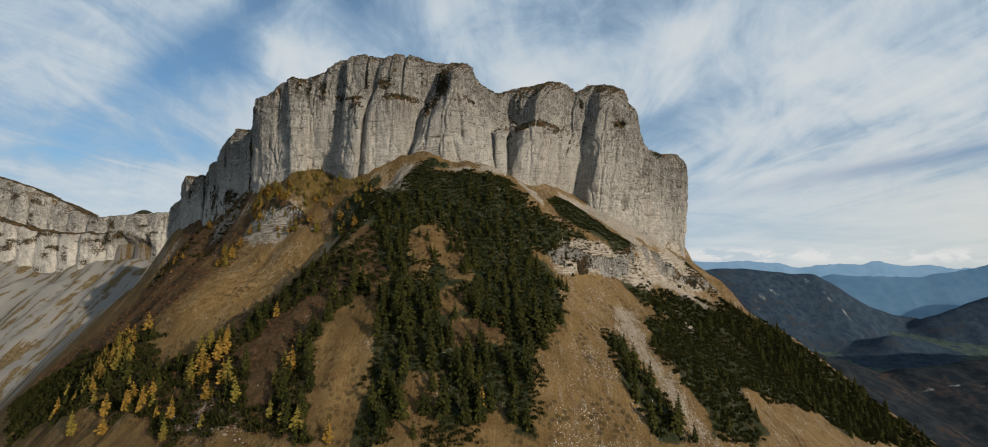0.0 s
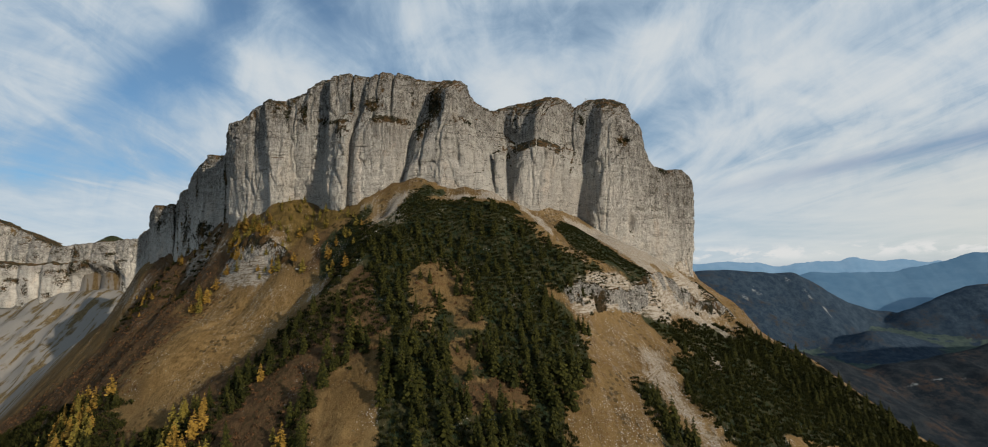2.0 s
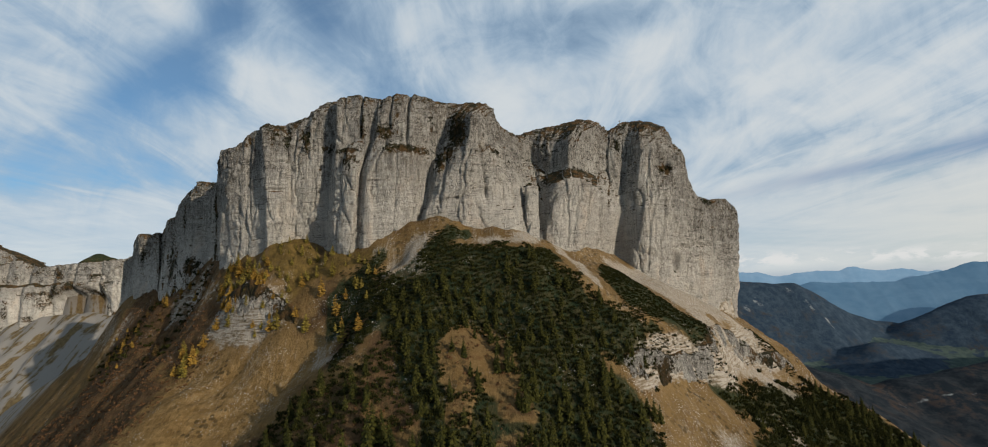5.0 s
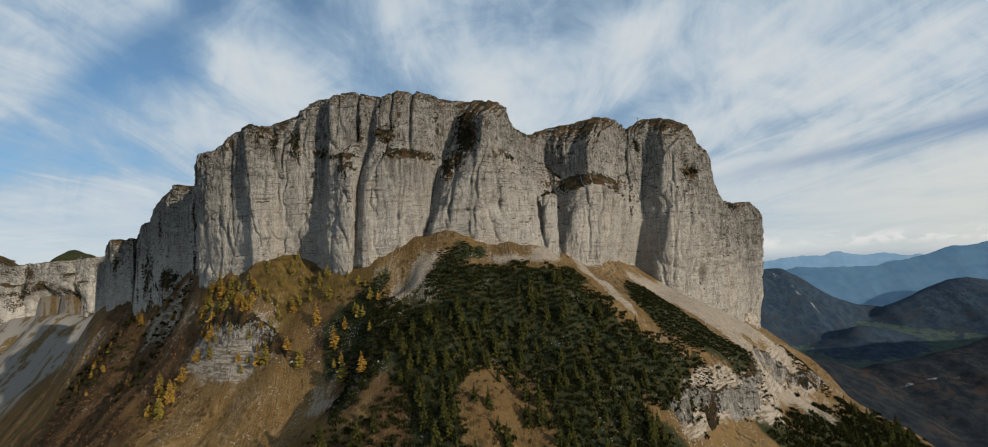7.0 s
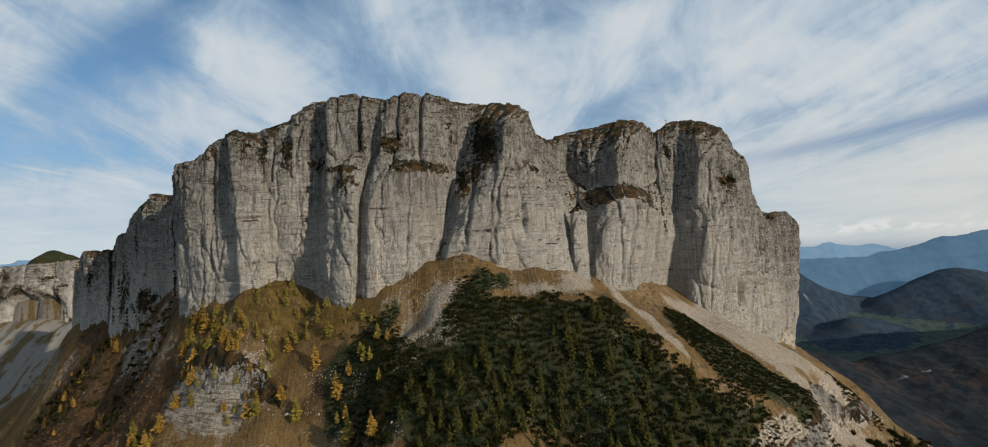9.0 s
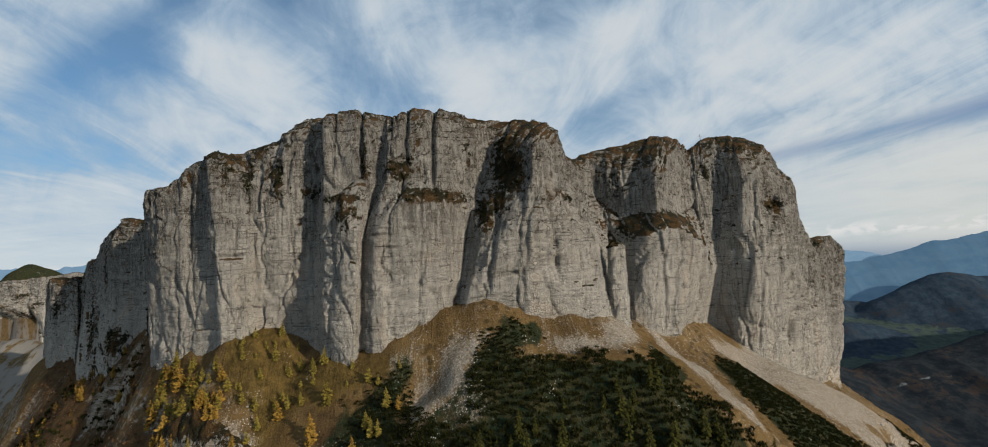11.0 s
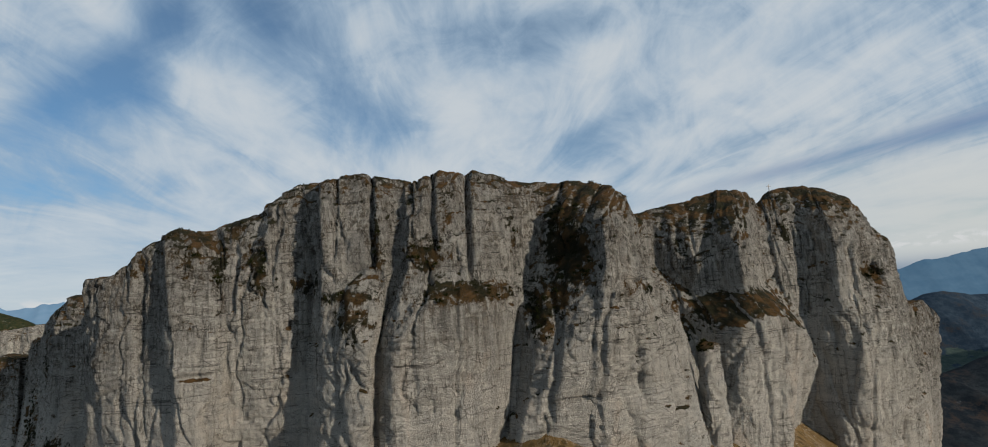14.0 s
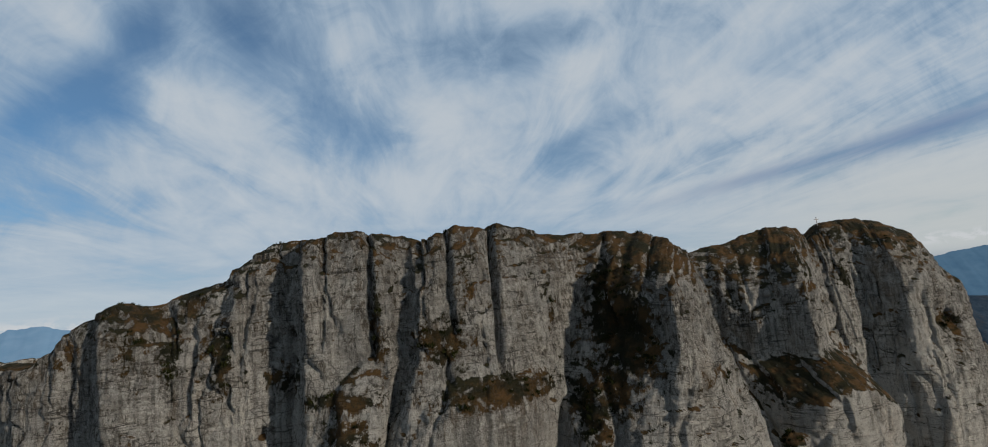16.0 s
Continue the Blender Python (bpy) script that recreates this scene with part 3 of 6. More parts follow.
    # bedding planes and upright joints that come and go
    for sxy, sz, scale, width, dark, where, a0 in ((0.03, 1, 0.20, 0.011, 0.95, mid, 0.44), (0.05, 1, 0.55, 0.008, 0.55, lichen, 0.50), (1, 0.05, 0.10, 0.008, 0.9, mid, 0.44), (1, 0.09, 0.32, 0.008, 0.7, lichen, 0.50)):
        line = m.noise(m.scaled(sxy, sxy, sz), scale, 4, 0.6, 0.5)
        near = m.math("ABSOLUTE", m.math("SUBTRACT", line, 0.5))
        crack = m.math("MULTIPLY", m.ramp(near, width, 0.0), m.ramp(where, a0, a0 + 0.10))
        col = m.mix(m.math("MULTIPLY", m.math("MULTIPLY", crack, keep), dark), col, (0.05, 0.046, 0.04))
    # turf and dry grass on ledges and where the rock lies back
    nz = m.normal_z()
    turf_n = m.math("ADD", m.noise(m.place, 0.35, 6, 0.65), m.math("MULTIPLY", m.math("SUBTRACT", speck, 0.5), 0.55))
    turf = m.ramp(m.math("ADD", nz, m.math("MULTIPLY", m.math("SUBTRACT", turf_n, 0.5), 0.9)), 0.50, 0.66)
    patch = m.ramp(m.math("ADD", m.attr("turf"), m.math("MULTIPLY", m.math("SUBTRACT", turf_n, 0.5), 2.2)), 0.45, 0.65)
    turf = m.math("MAXIMUM", turf, patch)
    tone = m.noise(m.place, 0.12, 5, 0.6)
    grass = m.mix(m.ramp(tone, 0.42, 0.62), (0.016, 0.016, 0.006), (0.105, 0.058, 0.019))
    grass = m.mix(m.ramp(m.noise(m.place, 2.0, 4, 0.7), 0.45, 0.7), grass, (0.040, 0.034, 0.017))
    grass = m.mix(m.math("MULTIPLY", m.ramp(nz, 0.45, 0.75), m.ramp(turf_n, 0.40, 0.60)), grass, m.mix(m.ramp(tone, 0.45, 0.56), (0.036, 0.032, 0.012), (0.135, 0.072, 0.024)))
    col = m.mix(turf, col, grass)
    h = m.math("ADD", m.math("MULTIPLY", m.math("ADD", grit, m.math("MULTIPLY", chips, 0.5)), 1.5), m.math("MULTIPLY", fine_bed, 0.4))
    h = m.math("ADD", h, m.math("MULTIPLY", bed, 0.7))
    h = m.math("SUBTRACT", h, m.math("MULTIPLY", lichen, 1.0))
    h = m.math("ADD", h, m.math("MULTIPLY", mid, 1.2))
    return m.done(col, m.math("MULTIPLY", h, m.ramp(tall, 0.2, 0.65, 0.9, 1.0)), 1.0, 2.0)


def ground_material():
    m = Nodes("mountain_ground", 0.95, 0.03)
    a = m.noise(m.place, 0.035, 6, 0.62, 0.4)
    b = m.noise(m.place, 0.22, 7, 0.68, 0.3)
    c = m.noise(m.place, 1.2, 6, 0.72)
    rills = m.noise(m.scaled(0.5, 0.06, 0.06, None, 8), 0.8, 6, 0.65, 0.8)
    grass = m.mix(m.ramp(a, 0.36, 0.62), (0.100, 0.062, 0.024), (0.160, 0.104, 0.043))
    grass = m.mix(m.ramp(b, 0.45, 0.70), grass, (0.094, 0.054, 0.021))
    grass = m.mix(m.math("MULTIPLY", m.ramp(c, 0.50, 0.72), 0.6), grass, (0.205, 0.146, 0.068))
    heath = m.mix(m.ramp(b, 0.35, 0.65), (0.050, 0.030, 0.016), (0.098, 0.058, 0.028))
    heath = m.mix(m.ramp(c, 0.5, 0.7), heath, (0.050, 0.045, 0.018))
    # golden dry grass, with the sun on the west meadow put into its colour
    sunlit = m.mix(m.ramp(b, 0.35, 0.65), (0.125, 0.076, 0.028), (0.200, 0.128, 0.052))
    olive = m.mix(m.ramp(b, 0.35, 0.65), (0.066, 0.045, 0.015), (0.128, 0.084, 0.026))
    stone = m.mix(m.ramp(c, 0.35, 0.65), (0.165, 0.138, 0.104), (0.35, 0.305, 0.245))
    stone = m.mix(m.ramp(b, 0.5, 0.75), stone, (0.175, 0.132, 0.085))
    wood = m.mix(m.ramp(b, 0.4, 0.65), (0.016, 0.024, 0.012), (0.045, 0.040, 0.018))
    col = m.mix(m.ramp(m.math("ADD", m.attr("heath"), m.math("MULTIPLY", m.math("SUBTRACT", a, 0.5), 1.2)), 0.35, 0.65), grass, heath)
    col = m.mix(m.ramp(m.math("ADD", m.attr("olive"), m.math("MULTIPLY", m.math("SUBTRACT", b, 0.5), 1.0)), 0.35, 0.65), col, olive)
    col = m.mix(m.ramp(m.math("ADD", m.attr("sunlit"), m.math("MULTIPLY", m.math("SUBTRACT", a, 0.5), 0.8)), 0.25, 0.75), col, sunlit)
    col = m.mix(m.ramp(m.math("ADD", m.attr("wood"), m.math("MULTIPLY", m.math("SUBTRACT", b, 0.5), 1.0)), 0.35, 0.6), col, wood)
    bare = m.math("ADD", m.math("MULTIPLY", m.math("SUBTRACT", b, 0.5), 1.1), m.math("MULTIPLY", m.math("SUBTRACT", rills, 0.5), 1.0))
    loose = m.math("ADD", m.attr("scree"), bare)
    loose = m.math("ADD", loose, m.math("MULTIPLY", m.math("SUBTRACT", c, 0.5), 0.9))
    col = m.mix(m.math("MULTIPLY", m.ramp(loose, 0.34, 0.80), 0.9), col, stone)
    nz = m.normal_z()
    cliffy = m.ramp(m.math("ADD", nz, m.math("MULTIPLY", m.math("SUBTRACT", b, 0.5), 0.30)), 0.47, 0.39)
    ledges = m.noise(m.scaled(0.12, 0.12, 1.0), 0.9, 6, 0.68, 0.4)
    bare_rock = m.mix(m.ramp(ledges, 0.42, 0.60), (0.33, 0.295, 0.245), (0.15, 0.115, 0.075))
    col = m.mix(m.math("MULTIPLY", cliffy, 0.92), col, bare_rock)
    # single stones and dark tufts in the grass
    dots = m.cells(m.place, 0.85)
    some = m.ramp(m.math("ADD", m.noise(m.place, 0.06, 4, 0.6), m.math("MULTIPLY", m.attr("scree"), 0.35)), 0.56, 0.72)
    col = m.mix(m.math("MULTIPLY", m.ramp(dots, 0.30, 0.18), some), col, (0.38, 0.35, 0.31))
    tufts = m.cells(m.scaled(1, 1, 1, None, 30), 0.30)
    rough = m.ramp(m.noise(m.place, 0.045, 5, 0.65, 0.3), 0.47, 0.62)
    col = m.mix(m.math("MULTIPLY", m.math("MULTIPLY", m.ramp(tufts, 0.48, 0.30), rough), m.ramp(m.attr("scree"), 0.75, 0.45, 0.0, 0.75)), col, (0.040, 0.030, 0.014))
    # scree fans and grass ribs under the far wall
    runs = m.noise(m.scaled(0.055, 0.0075, 0.0075, None, 6), 1.0, 7, 0.62, 0.5)
    ribs = m.math("ADD", runs, m.math("MULTIPLY", m.math("SUBTRACT", m.noise(m.place, 0.03, 5, 0.65), 0.5), 0.5))
    fan = m.mix(m.ramp(ribs, 0.49, 0.57), (0.190, 0.177, 0.157), m.mix(m.ramp(b, 0.4, 0.6), (0.075, 0.052, 0.025), (0.145, 0.105, 0.050)))
    col = m.mix(m.attr("bowl"), col, m.mix(m.math("MULTIPLY", m.ramp(c, 0.5, 0.7), 0.3), fan, (0.25, 0.22, 0.18)))
    # far country: forest and meadows with blue distance haze in their colours, pale rock
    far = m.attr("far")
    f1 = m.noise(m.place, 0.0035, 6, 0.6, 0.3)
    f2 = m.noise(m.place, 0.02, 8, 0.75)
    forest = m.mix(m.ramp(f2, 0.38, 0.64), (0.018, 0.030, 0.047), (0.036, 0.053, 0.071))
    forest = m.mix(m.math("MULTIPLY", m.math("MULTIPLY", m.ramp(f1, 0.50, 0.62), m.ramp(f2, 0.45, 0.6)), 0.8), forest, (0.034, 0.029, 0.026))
    # nearer woods painted darker and browner, with less haze in the colour
    near_wood = m.mix(m.ramp(f2, 0.40, 0.62), (0.012, 0.016, 0.020), (0.027, 0.031, 0.034))
    near_wood = m.mix(m.math("MULTIPLY", m.ramp(f1, 0.46, 0.60), m.ramp(f2, 0.46, 0.60)), near_wood, (0.042, 0.030, 0.024))
    forest = m.mix(m.attr("near_wood"), forest, near_wood)
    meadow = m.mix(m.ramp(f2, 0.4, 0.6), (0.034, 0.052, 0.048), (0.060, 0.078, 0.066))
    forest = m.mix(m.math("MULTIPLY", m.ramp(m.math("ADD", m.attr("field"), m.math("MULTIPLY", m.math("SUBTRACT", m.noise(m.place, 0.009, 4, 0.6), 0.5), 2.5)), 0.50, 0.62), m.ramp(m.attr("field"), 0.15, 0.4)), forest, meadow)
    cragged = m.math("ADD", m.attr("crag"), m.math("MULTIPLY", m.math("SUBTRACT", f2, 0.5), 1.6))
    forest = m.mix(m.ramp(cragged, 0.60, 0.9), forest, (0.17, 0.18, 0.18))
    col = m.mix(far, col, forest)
    h = m.math("ADD", m.math("MULTIPLY", b, 1.5), m.math("MULTIPLY", c, 0.7))
    h = m.math("ADD", h, m.math("MULTIPLY", rills, 1.0))
    h = m.math("ADD", h, m.math("MULTIPLY", m.math("MULTIPLY", f2, far), 12.0))
    return m.done(col, h, 0.8, 1.3)


ROCK = rock_material()
GROUND = ground_material()

# ---------------------------------------------------------------- the land
def grid_mesh(name, xyz, material, attributes=None):
    """A sheet from an array of rows and columns of places."""
    rows, cols = xyz.shape[:2]
    i = np.arange(rows * cols).reshape(rows, cols)
    quads = np.stack([i[:-1, :-1], i[:-1, 1:], i[1:, 1:], i[1:, :-1]], -1).reshape(-1, 4)
    me = bpy.data.meshes.new(name)
    me.vertices.add(rows * cols)
    me.vertices.foreach_set("co", xyz.reshape(-1).astype(np.float32))
    me.loops.add(quads.size)
    me.loops.foreach_set("vertex_index", quads.reshape(-1).astype(np.int32))
    me.polygons.add(len(quads))
    me.polygons.foreach_set("loop_start", np.arange(0, quads.size, 4, dtype=np.int32))
    me.polygons.foreach_set("use_smooth", np.ones(len(quads), bool))
    for key, v in (attributes or {}).items():
        a = me.attributes.new(key, "FLOAT", "POINT")
        a.data.foreach_set("value", np.asarray(v, np.float32).reshape(-1))
    me.update(calc_edges=True)
    me.materials.append(material)
    return new(name, me)


def spaced(lo, hi, parts):
    """Steps that are fine in the middle: parts are (from, to, step)."""
    out = []
    for a, b, s in parts:
        out.append(np.arange(a, b, s))
    return np.concatenate(out + [[hi]])


xs = spaced(-3200, 6500, [(-3200, -1700, 60), (-1700, -760, 9), (-760, -330, 5), (-330, 330, 2.25), (330, 700, 5), (700, 1600, 25), (1600, 4400, 28), (4400, 6500, 150)])
ys = spaced(-2500, 4900, [(-2500, -200, 150), (-200, 120, 20), (120, 560, 2.25), (560, 760, 6), (760, 1350, 9), (1350, 2000, 30), (2000, 4300, 28), (4300, 4900, 100)])
gx, gy = np.meshgrid(xs, ys)
gz = terrain(gx, gy)


def zone(outline, edge=6.0):
    """1 inside an outline of the plan, with a soft, uneven edge."""
    wob = 4 * fbm(gx / 14, gy / 14, 0, 3, 77)
    return smooth(-edge, edge, inside(gx, gy, outline) + wob)


# ---- what covers the ground: outlines in plan
FOREST = [(-102, 381), (-80, 380), (-42, 382), (7, 379), (27, 363), (50, 352), (45, 339), (28, 335), (40, 324), (45, 306), (38, 286), (28, 277), (22, 252),
    (22, 239), (17, 229), (9, 229), (2, 240), (-12, 221), (-26, 219), (-29, 244), (-43, 247), (-41, 230), (-51, 222), (-62, 220), (-61, 240), (-61, 261),
    (-63, 279), (-63, 301), (-78, 333)]
CLEAR_A = [(-56, 329), (-44, 347), (-29, 346), (-14, 308), (-13, 297), (-26, 299), (-38, 318), (-42, 298), (-50, 299)]
CLEAR_B = [(-30, 298), (-13, 294), (-9, 282), (-27, 273), (-32, 282)]
CLEAR_C = [(-27, 270), (2, 282), (4, 267), (-21, 259)]
CLEAR_D = [(-40, 241), (-29, 244), (-26, 222), (-47, 220), (-39, 230)]
STRIP_A = [(-108, 272), (-99, 277), (-98, 294), (-89, 313), (-74, 300), (-77, 284), (-88, 284), (-94, 267), (-96, 261), (-104, 260)]
STRIP_B = [(-95, 332), (-82, 315), (-116, 302), (-132, 296), (-142, 283), (-156, 282), (-164, 298), (-151, 311), (-136, 343)]
STRIP_C = [(-105, 230), (-108, 252), (-106, 261), (-95, 264), (-91, 250), (-91, 235), (-89, 226)]
CHUTE_WOOD = [(68, 303), (80, 309), (79, 286), (92, 266), (98, 250), (80, 242), (72, 256), (66, 275)]
EAST_PINE = [(96, 369), (126, 386), (149, 384), (189, 431), (245, 464), (261, 430), (297, 427), (366, 448), (1178, 1288), (280, 366), (234, 339), (217, 344),
    (182, 326), (155, 312), (153, 285), (139, 269), (111, 257), (107, 278), (99, 302), (97, 331), (128, 366), (105, 359)]
EAST_LOBE = [(51, 423), (68, 431), (79, 406), (97, 402), (117, 399), (105, 379), (77, 372), (50, 360), (45, 370), (43, 382)]
TOP_LOBE = [(-76, 387), (-64, 395), (-53, 404), (-39, 406), (-41, 395), (-57, 392), (-67, 386)]
MAIN_PINE = [(-79, 385), (-67, 387), (-57, 391), (-41, 391), (-18, 386), (1, 387), (17, 421), (16, 379), (22, 374), (28, 367), (35, 360), (52, 363), (67, 365),
    (68, 359), (60, 350), (44, 337), (34, 334), (11, 351), (-17, 360), (-52, 360), (-79, 353), (-93, 349), (-105, 335), (-112, 335), (-104, 351), (-94,
    370), (-94, 379)]
NOSE_PINE = [(-115, 398), (-100, 400), (-98, 397), (-96, 374), (-106, 375), (-122, 380), (-125, 387), (-116, 392)]
LEDGE_PINE = [(174, 470), (204, 483), (203, 457), (194, 454), (174, 449)]
SCREE_WEST = [(-96, 384), (-86, 401), (-79, 400), (-67, 405), (-64, 400), (-70, 386), (-65, 381), (-74, 376), (-84, 384), (-93, 376)]
SCREE_MID = [(-37, 405), (-16, 402), (14, 445), (3, 390), (-18, 386), (-38, 393)]
SCREE_LINE = [(14, 451), (21, 449), (42, 369), (36, 361)]
SCREE_EAST = [(69, 463), (88, 446), (126, 410), (193, 446), (176, 431), (112, 387), (98, 405), (77, 432)]
SCREE_CHUTE = [(75, 332), (97, 340), (95, 309), (102, 285), (116, 254), (97, 248), (87, 263), (84, 291), (75, 308)]
ROCK_BAND = [(36, 333), (50, 344), (104, 381), (156, 442), (201, 457), (257, 488), (258, 487), (192, 437), (143, 418), (102, 375), (82, 360), (51, 338)]
ROCK_NOSE = [(-202, 421), (-185, 415), (-171, 423), (-160, 409), (-154, 397), (-131, 385), (-138, 386), (-169, 399), (-196, 413)]
ROCK_LOW = [(-165, 267), (-149, 268), (-130, 258), (-115, 233), (-154, 246)]
SCREE_GULLY = [(-128, 369), (-103, 346), (-93, 349), (-93, 362), (-97, 355), (-118, 366), (-130, 368)]
HEATH_WEST = [(-155, 303), (-119, 308), (-91, 319), (-71, 304), (-70, 285), (-89, 288), (-102, 265), (-105, 251), (-103, 229), (-165, 249), (-258, 352), (-170,
    296)]
HEATH_FLANK = [(-653, 720), (-415, 562), (-262, 452), (-224, 405), (-226, 348), (-243, 347), (-249, 314), (-345, 383)]
OLIVE_NOSE = [(-179, 430), (-185, 457), (-177, 462), (-153, 445), (-133, 424), (-87, 404), (-86, 402), (-122, 407), (-137, 408), (-156, 413), (-169, 419)]
LARCH_FOOT = [(-355, 573), (-364, 640), (-298, 585), (-241, 482), (-258, 478), (-264, 447)]
SHRUB_WEST = [(-666, 698), (-491, 571), (-298, 404), (-216, 325), (-126, 261), (-111, 232), (-381, 402)]
LARCHES = [(-272, 337), (-262, 337), (-252, 335), (-228, 296), (-206, 282), (-216, 279), (-249, 298), (-169, 264), (-164, 251), (-171, 281), (-169, 291), (-156,
    283), (-140, 264), (-131, 300), (-110, 254), (-104, 257), (-106, 239), (-89, 228), (-6, 234), (-73, 222), (-249, 314), (-191, 282), (-315, 364),
    (-200, 418), (-140, 388), (-113, 367), (-101, 356), (-129, 407), (-121, 386), (-221, 416), (-223, 409), (-218, 424), (-161, 397), (-134, 399)]
NOSE_GULLY = [(-205, 413), (-177, 408), (-144, 399), (-119, 404), (-95, 401), (-81, 365), (-92, 340), (-101, 332), (-172, 362)]
NOSE_SCRUB = [(-108, 369), (-81, 365), (-95, 401), (-119, 404), (-125, 389)]
SCREE_RIB = [(-104, 396), (-91, 406), (-72, 412), (-56, 401), (-67, 393), (-70, 378), (-91, 373)]
SCREE_APRON = [(54, 444), (92, 471), (158, 499), (177, 478), (228, 480), (256, 491), (188, 456), (135, 423), (102, 410), (62, 435)]
SCREE_SHELF = [(141, 420), (178, 445), (189, 435), (135, 405)]
BAND_PINE = [(54, 347), (66, 361), (88, 377), (112, 387), (97, 374), (65, 355)]
SUNNY_STRIP = [(-243, 347), (-226, 395), (-198, 410), (-111, 338), (-168, 349), (-200, 324)]
SHADED_HOLLOW = [(-188, 308), (-163, 345), (-109, 334), (-79, 320), (-100, 298), (-134, 278), (-157, 276)]
HEATH_SLOPE = [(-320, 545), (-208, 440), (-181, 409), (-205, 412), (-218, 402), (-352, 502), (-356, 540)]
LOW_WEST = [(-415, 432), (-371, 446), (-173, 284), (-113, 248), (-78, 222), (-165, 250)]
SCREE_STREAK = [(148, 424), (164, 436), (196, 438), (182, 421), (151, 412)]
SCREE_STREAK_LOW = [(137, 389), (145, 387), (148, 363), (140, 361)]
CHUTE_HEAD = [(79, 337), (98, 344), (99, 335), (99, 302), (98, 293), (86, 291), (79, 313)]
EAST_RIM = [(206, 401), (238, 435), (299, 439), (366, 446), (440, 436), (480, 400), (380, 370), (300, 375), (240, 350)]
BAND_FOOT = [(151, 417), (187, 440), (217, 439), (235, 429), (170, 393), (116, 352), (109, 363)]
EAST_EDGE = [(205, 452), (225, 470), (258, 487), (300, 462), (355, 452), (341, 441), (280, 400), (238, 385), (199, 379), (182, 402)]
SUN_STRIP = [(-219, 428), (-170, 398), (-126, 371), (-158, 350), (-198, 329), (-273, 378), (-242, 382)]
SUN_STEP = [(-229, 441), (-199, 422), (-155, 403), (-126, 387), (-133, 370), (-223, 407), (-229, 429)]
DARK_STRIP = [(-95, 343), (-85, 346), (-69, 328), (-62, 295), (-78, 303), (-95, 329)]
LARCH_LEFT = [(-299, 366), (-319, 405), (-303, 407), (-236, 339), (-226, 312)]
LARCH_MID = [(-175, 280), (-179, 307), (-162, 303), (-151, 282), (-159, 269)]
LARCH_NEAR = [(-109, 255), (-112, 274), (-104, 268), (-99, 250)]
FLANK_SCRUB = [(-402, 555), (-407, 634), (-374, 646), (-298, 585), (-227, 468), (-238, 476), (-264, 447), (-270, 428)]


LARCH_NOSE = [(-234, 470), (-218, 461), (-185, 435), (-176, 425), (-173, 412), (-186, 415), (-220, 448)]
LARCH_STEP = [(-219, 445), (-193, 420), (-189, 410), (-179, 406), (-178, 408), (-165, 405), (-161, 397), (-178, 404), (-211, 423)]
LARCH_GULLY = [(-155, 419), (-139, 414), (-134, 399), (-140, 391), (-147, 393), (-147, 405)]
LARCH_LOW = [(-242, 431), (-231, 436), (-220, 424), (-221, 415), (-226, 412)]
RUSSET_FOOT = [(-405, 581), (-397, 606), (-339, 573), (-274, 539), (-239, 479), (-288, 530), (-313, 525), (-332, 508)]
GRASS_NOSE = [(-180, 432), (-170, 435), (-161, 441), (-152, 442), (-153, 433), (-157, 422), (-153, 408), (-160, 404), (-163, 418), (-174, 424)]
PINE_GULLY = [(-104, 404), (-95, 405), (-97, 391), (-91, 377), (-96, 366), (-104, 362), (-107, 336), (-115, 342), (-112, 367), (-110, 380), (-125, 388), (-128, 397), (-121, 403)]
STEP_FACE = [(-214, 430), (-193, 419), (-177, 415), (-163, 418), (-157, 400), (-142, 394), (-141, 388), (-166, 398), (-208, 418)]
SCREE_TONGUE = [(-103, 410), (-80, 412), (-75, 407), (-87, 406), (-100, 397), (-107, 382), (-121, 373), (-128, 364), (-127, 379), (-112, 390)]
SUN_MEADOW = [(-212, 424), (-166, 397), (-137, 386), (-121, 370), (-123, 346), (-165, 340), (-235, 403), (-224, 417)]
WHITE_TOP = [(-74, 391), (-65, 379), (-75, 379), (-79, 388)]


# pale crags in the far woods: x, y, half widths, strength
CRAGS = [(2061, 3818, 40, 70, 0.75), (2190, 3870, 70, 60, 0.8), (2510, 3970, 60, 50, 0.8), (2597, 3869, 40, 70, 0.85), (2663, 3767, 30, 80, 0.95), (2000, 3760, 25, 60, 0.8),
         (1782, 2174, 50, 16, 0.85), (1924, 2218, 60, 16, 0.9), (2042, 2220, 60, 16, 0.95), (2170, 2230, 50, 14, 0.9)]


def cover(*outlines, edge=6.0):
    out = zone(outlines[0], edge)
    for o in outlines[1:]:
        out = np.maximum(out, zone(o, edge))
    return out


clearing = cover(CLEAR_A, CLEAR_B, CLEAR_C, CLEAR_D, edge=3.0)
pine_floor = cover(PINE_GULLY, FOREST, MAIN_PINE, EAST_PINE, EAST_LOBE, TOP_LOBE, NOSE_PINE, CHUTE_WOOD, edge=4.0)
wood = 0.75 * pine_floor * (1 - clearing) * (1 - cover(SCREE_STREAK, SCREE_STREAK_LOW, CHUTE_HEAD, edge=4.0))
wood = np.maximum(wood, 0.45 * cover(STRIP_A, STRIP_B, STRIP_C, SHRUB_WEST, EAST_RIM))
wood = np.maximum(wood, 0.60 * cover(EAST_EDGE, BAND_FOOT))
scree = 0.88 * cover(SCREE_WEST, SCREE_MID, SCREE_EAST, SCREE_GULLY, SCREE_APRON, SCREE_SHELF, edge=7.0)
scree = np.maximum(scree, 0.60 * zone(SCREE_CHUTE, 8.0))
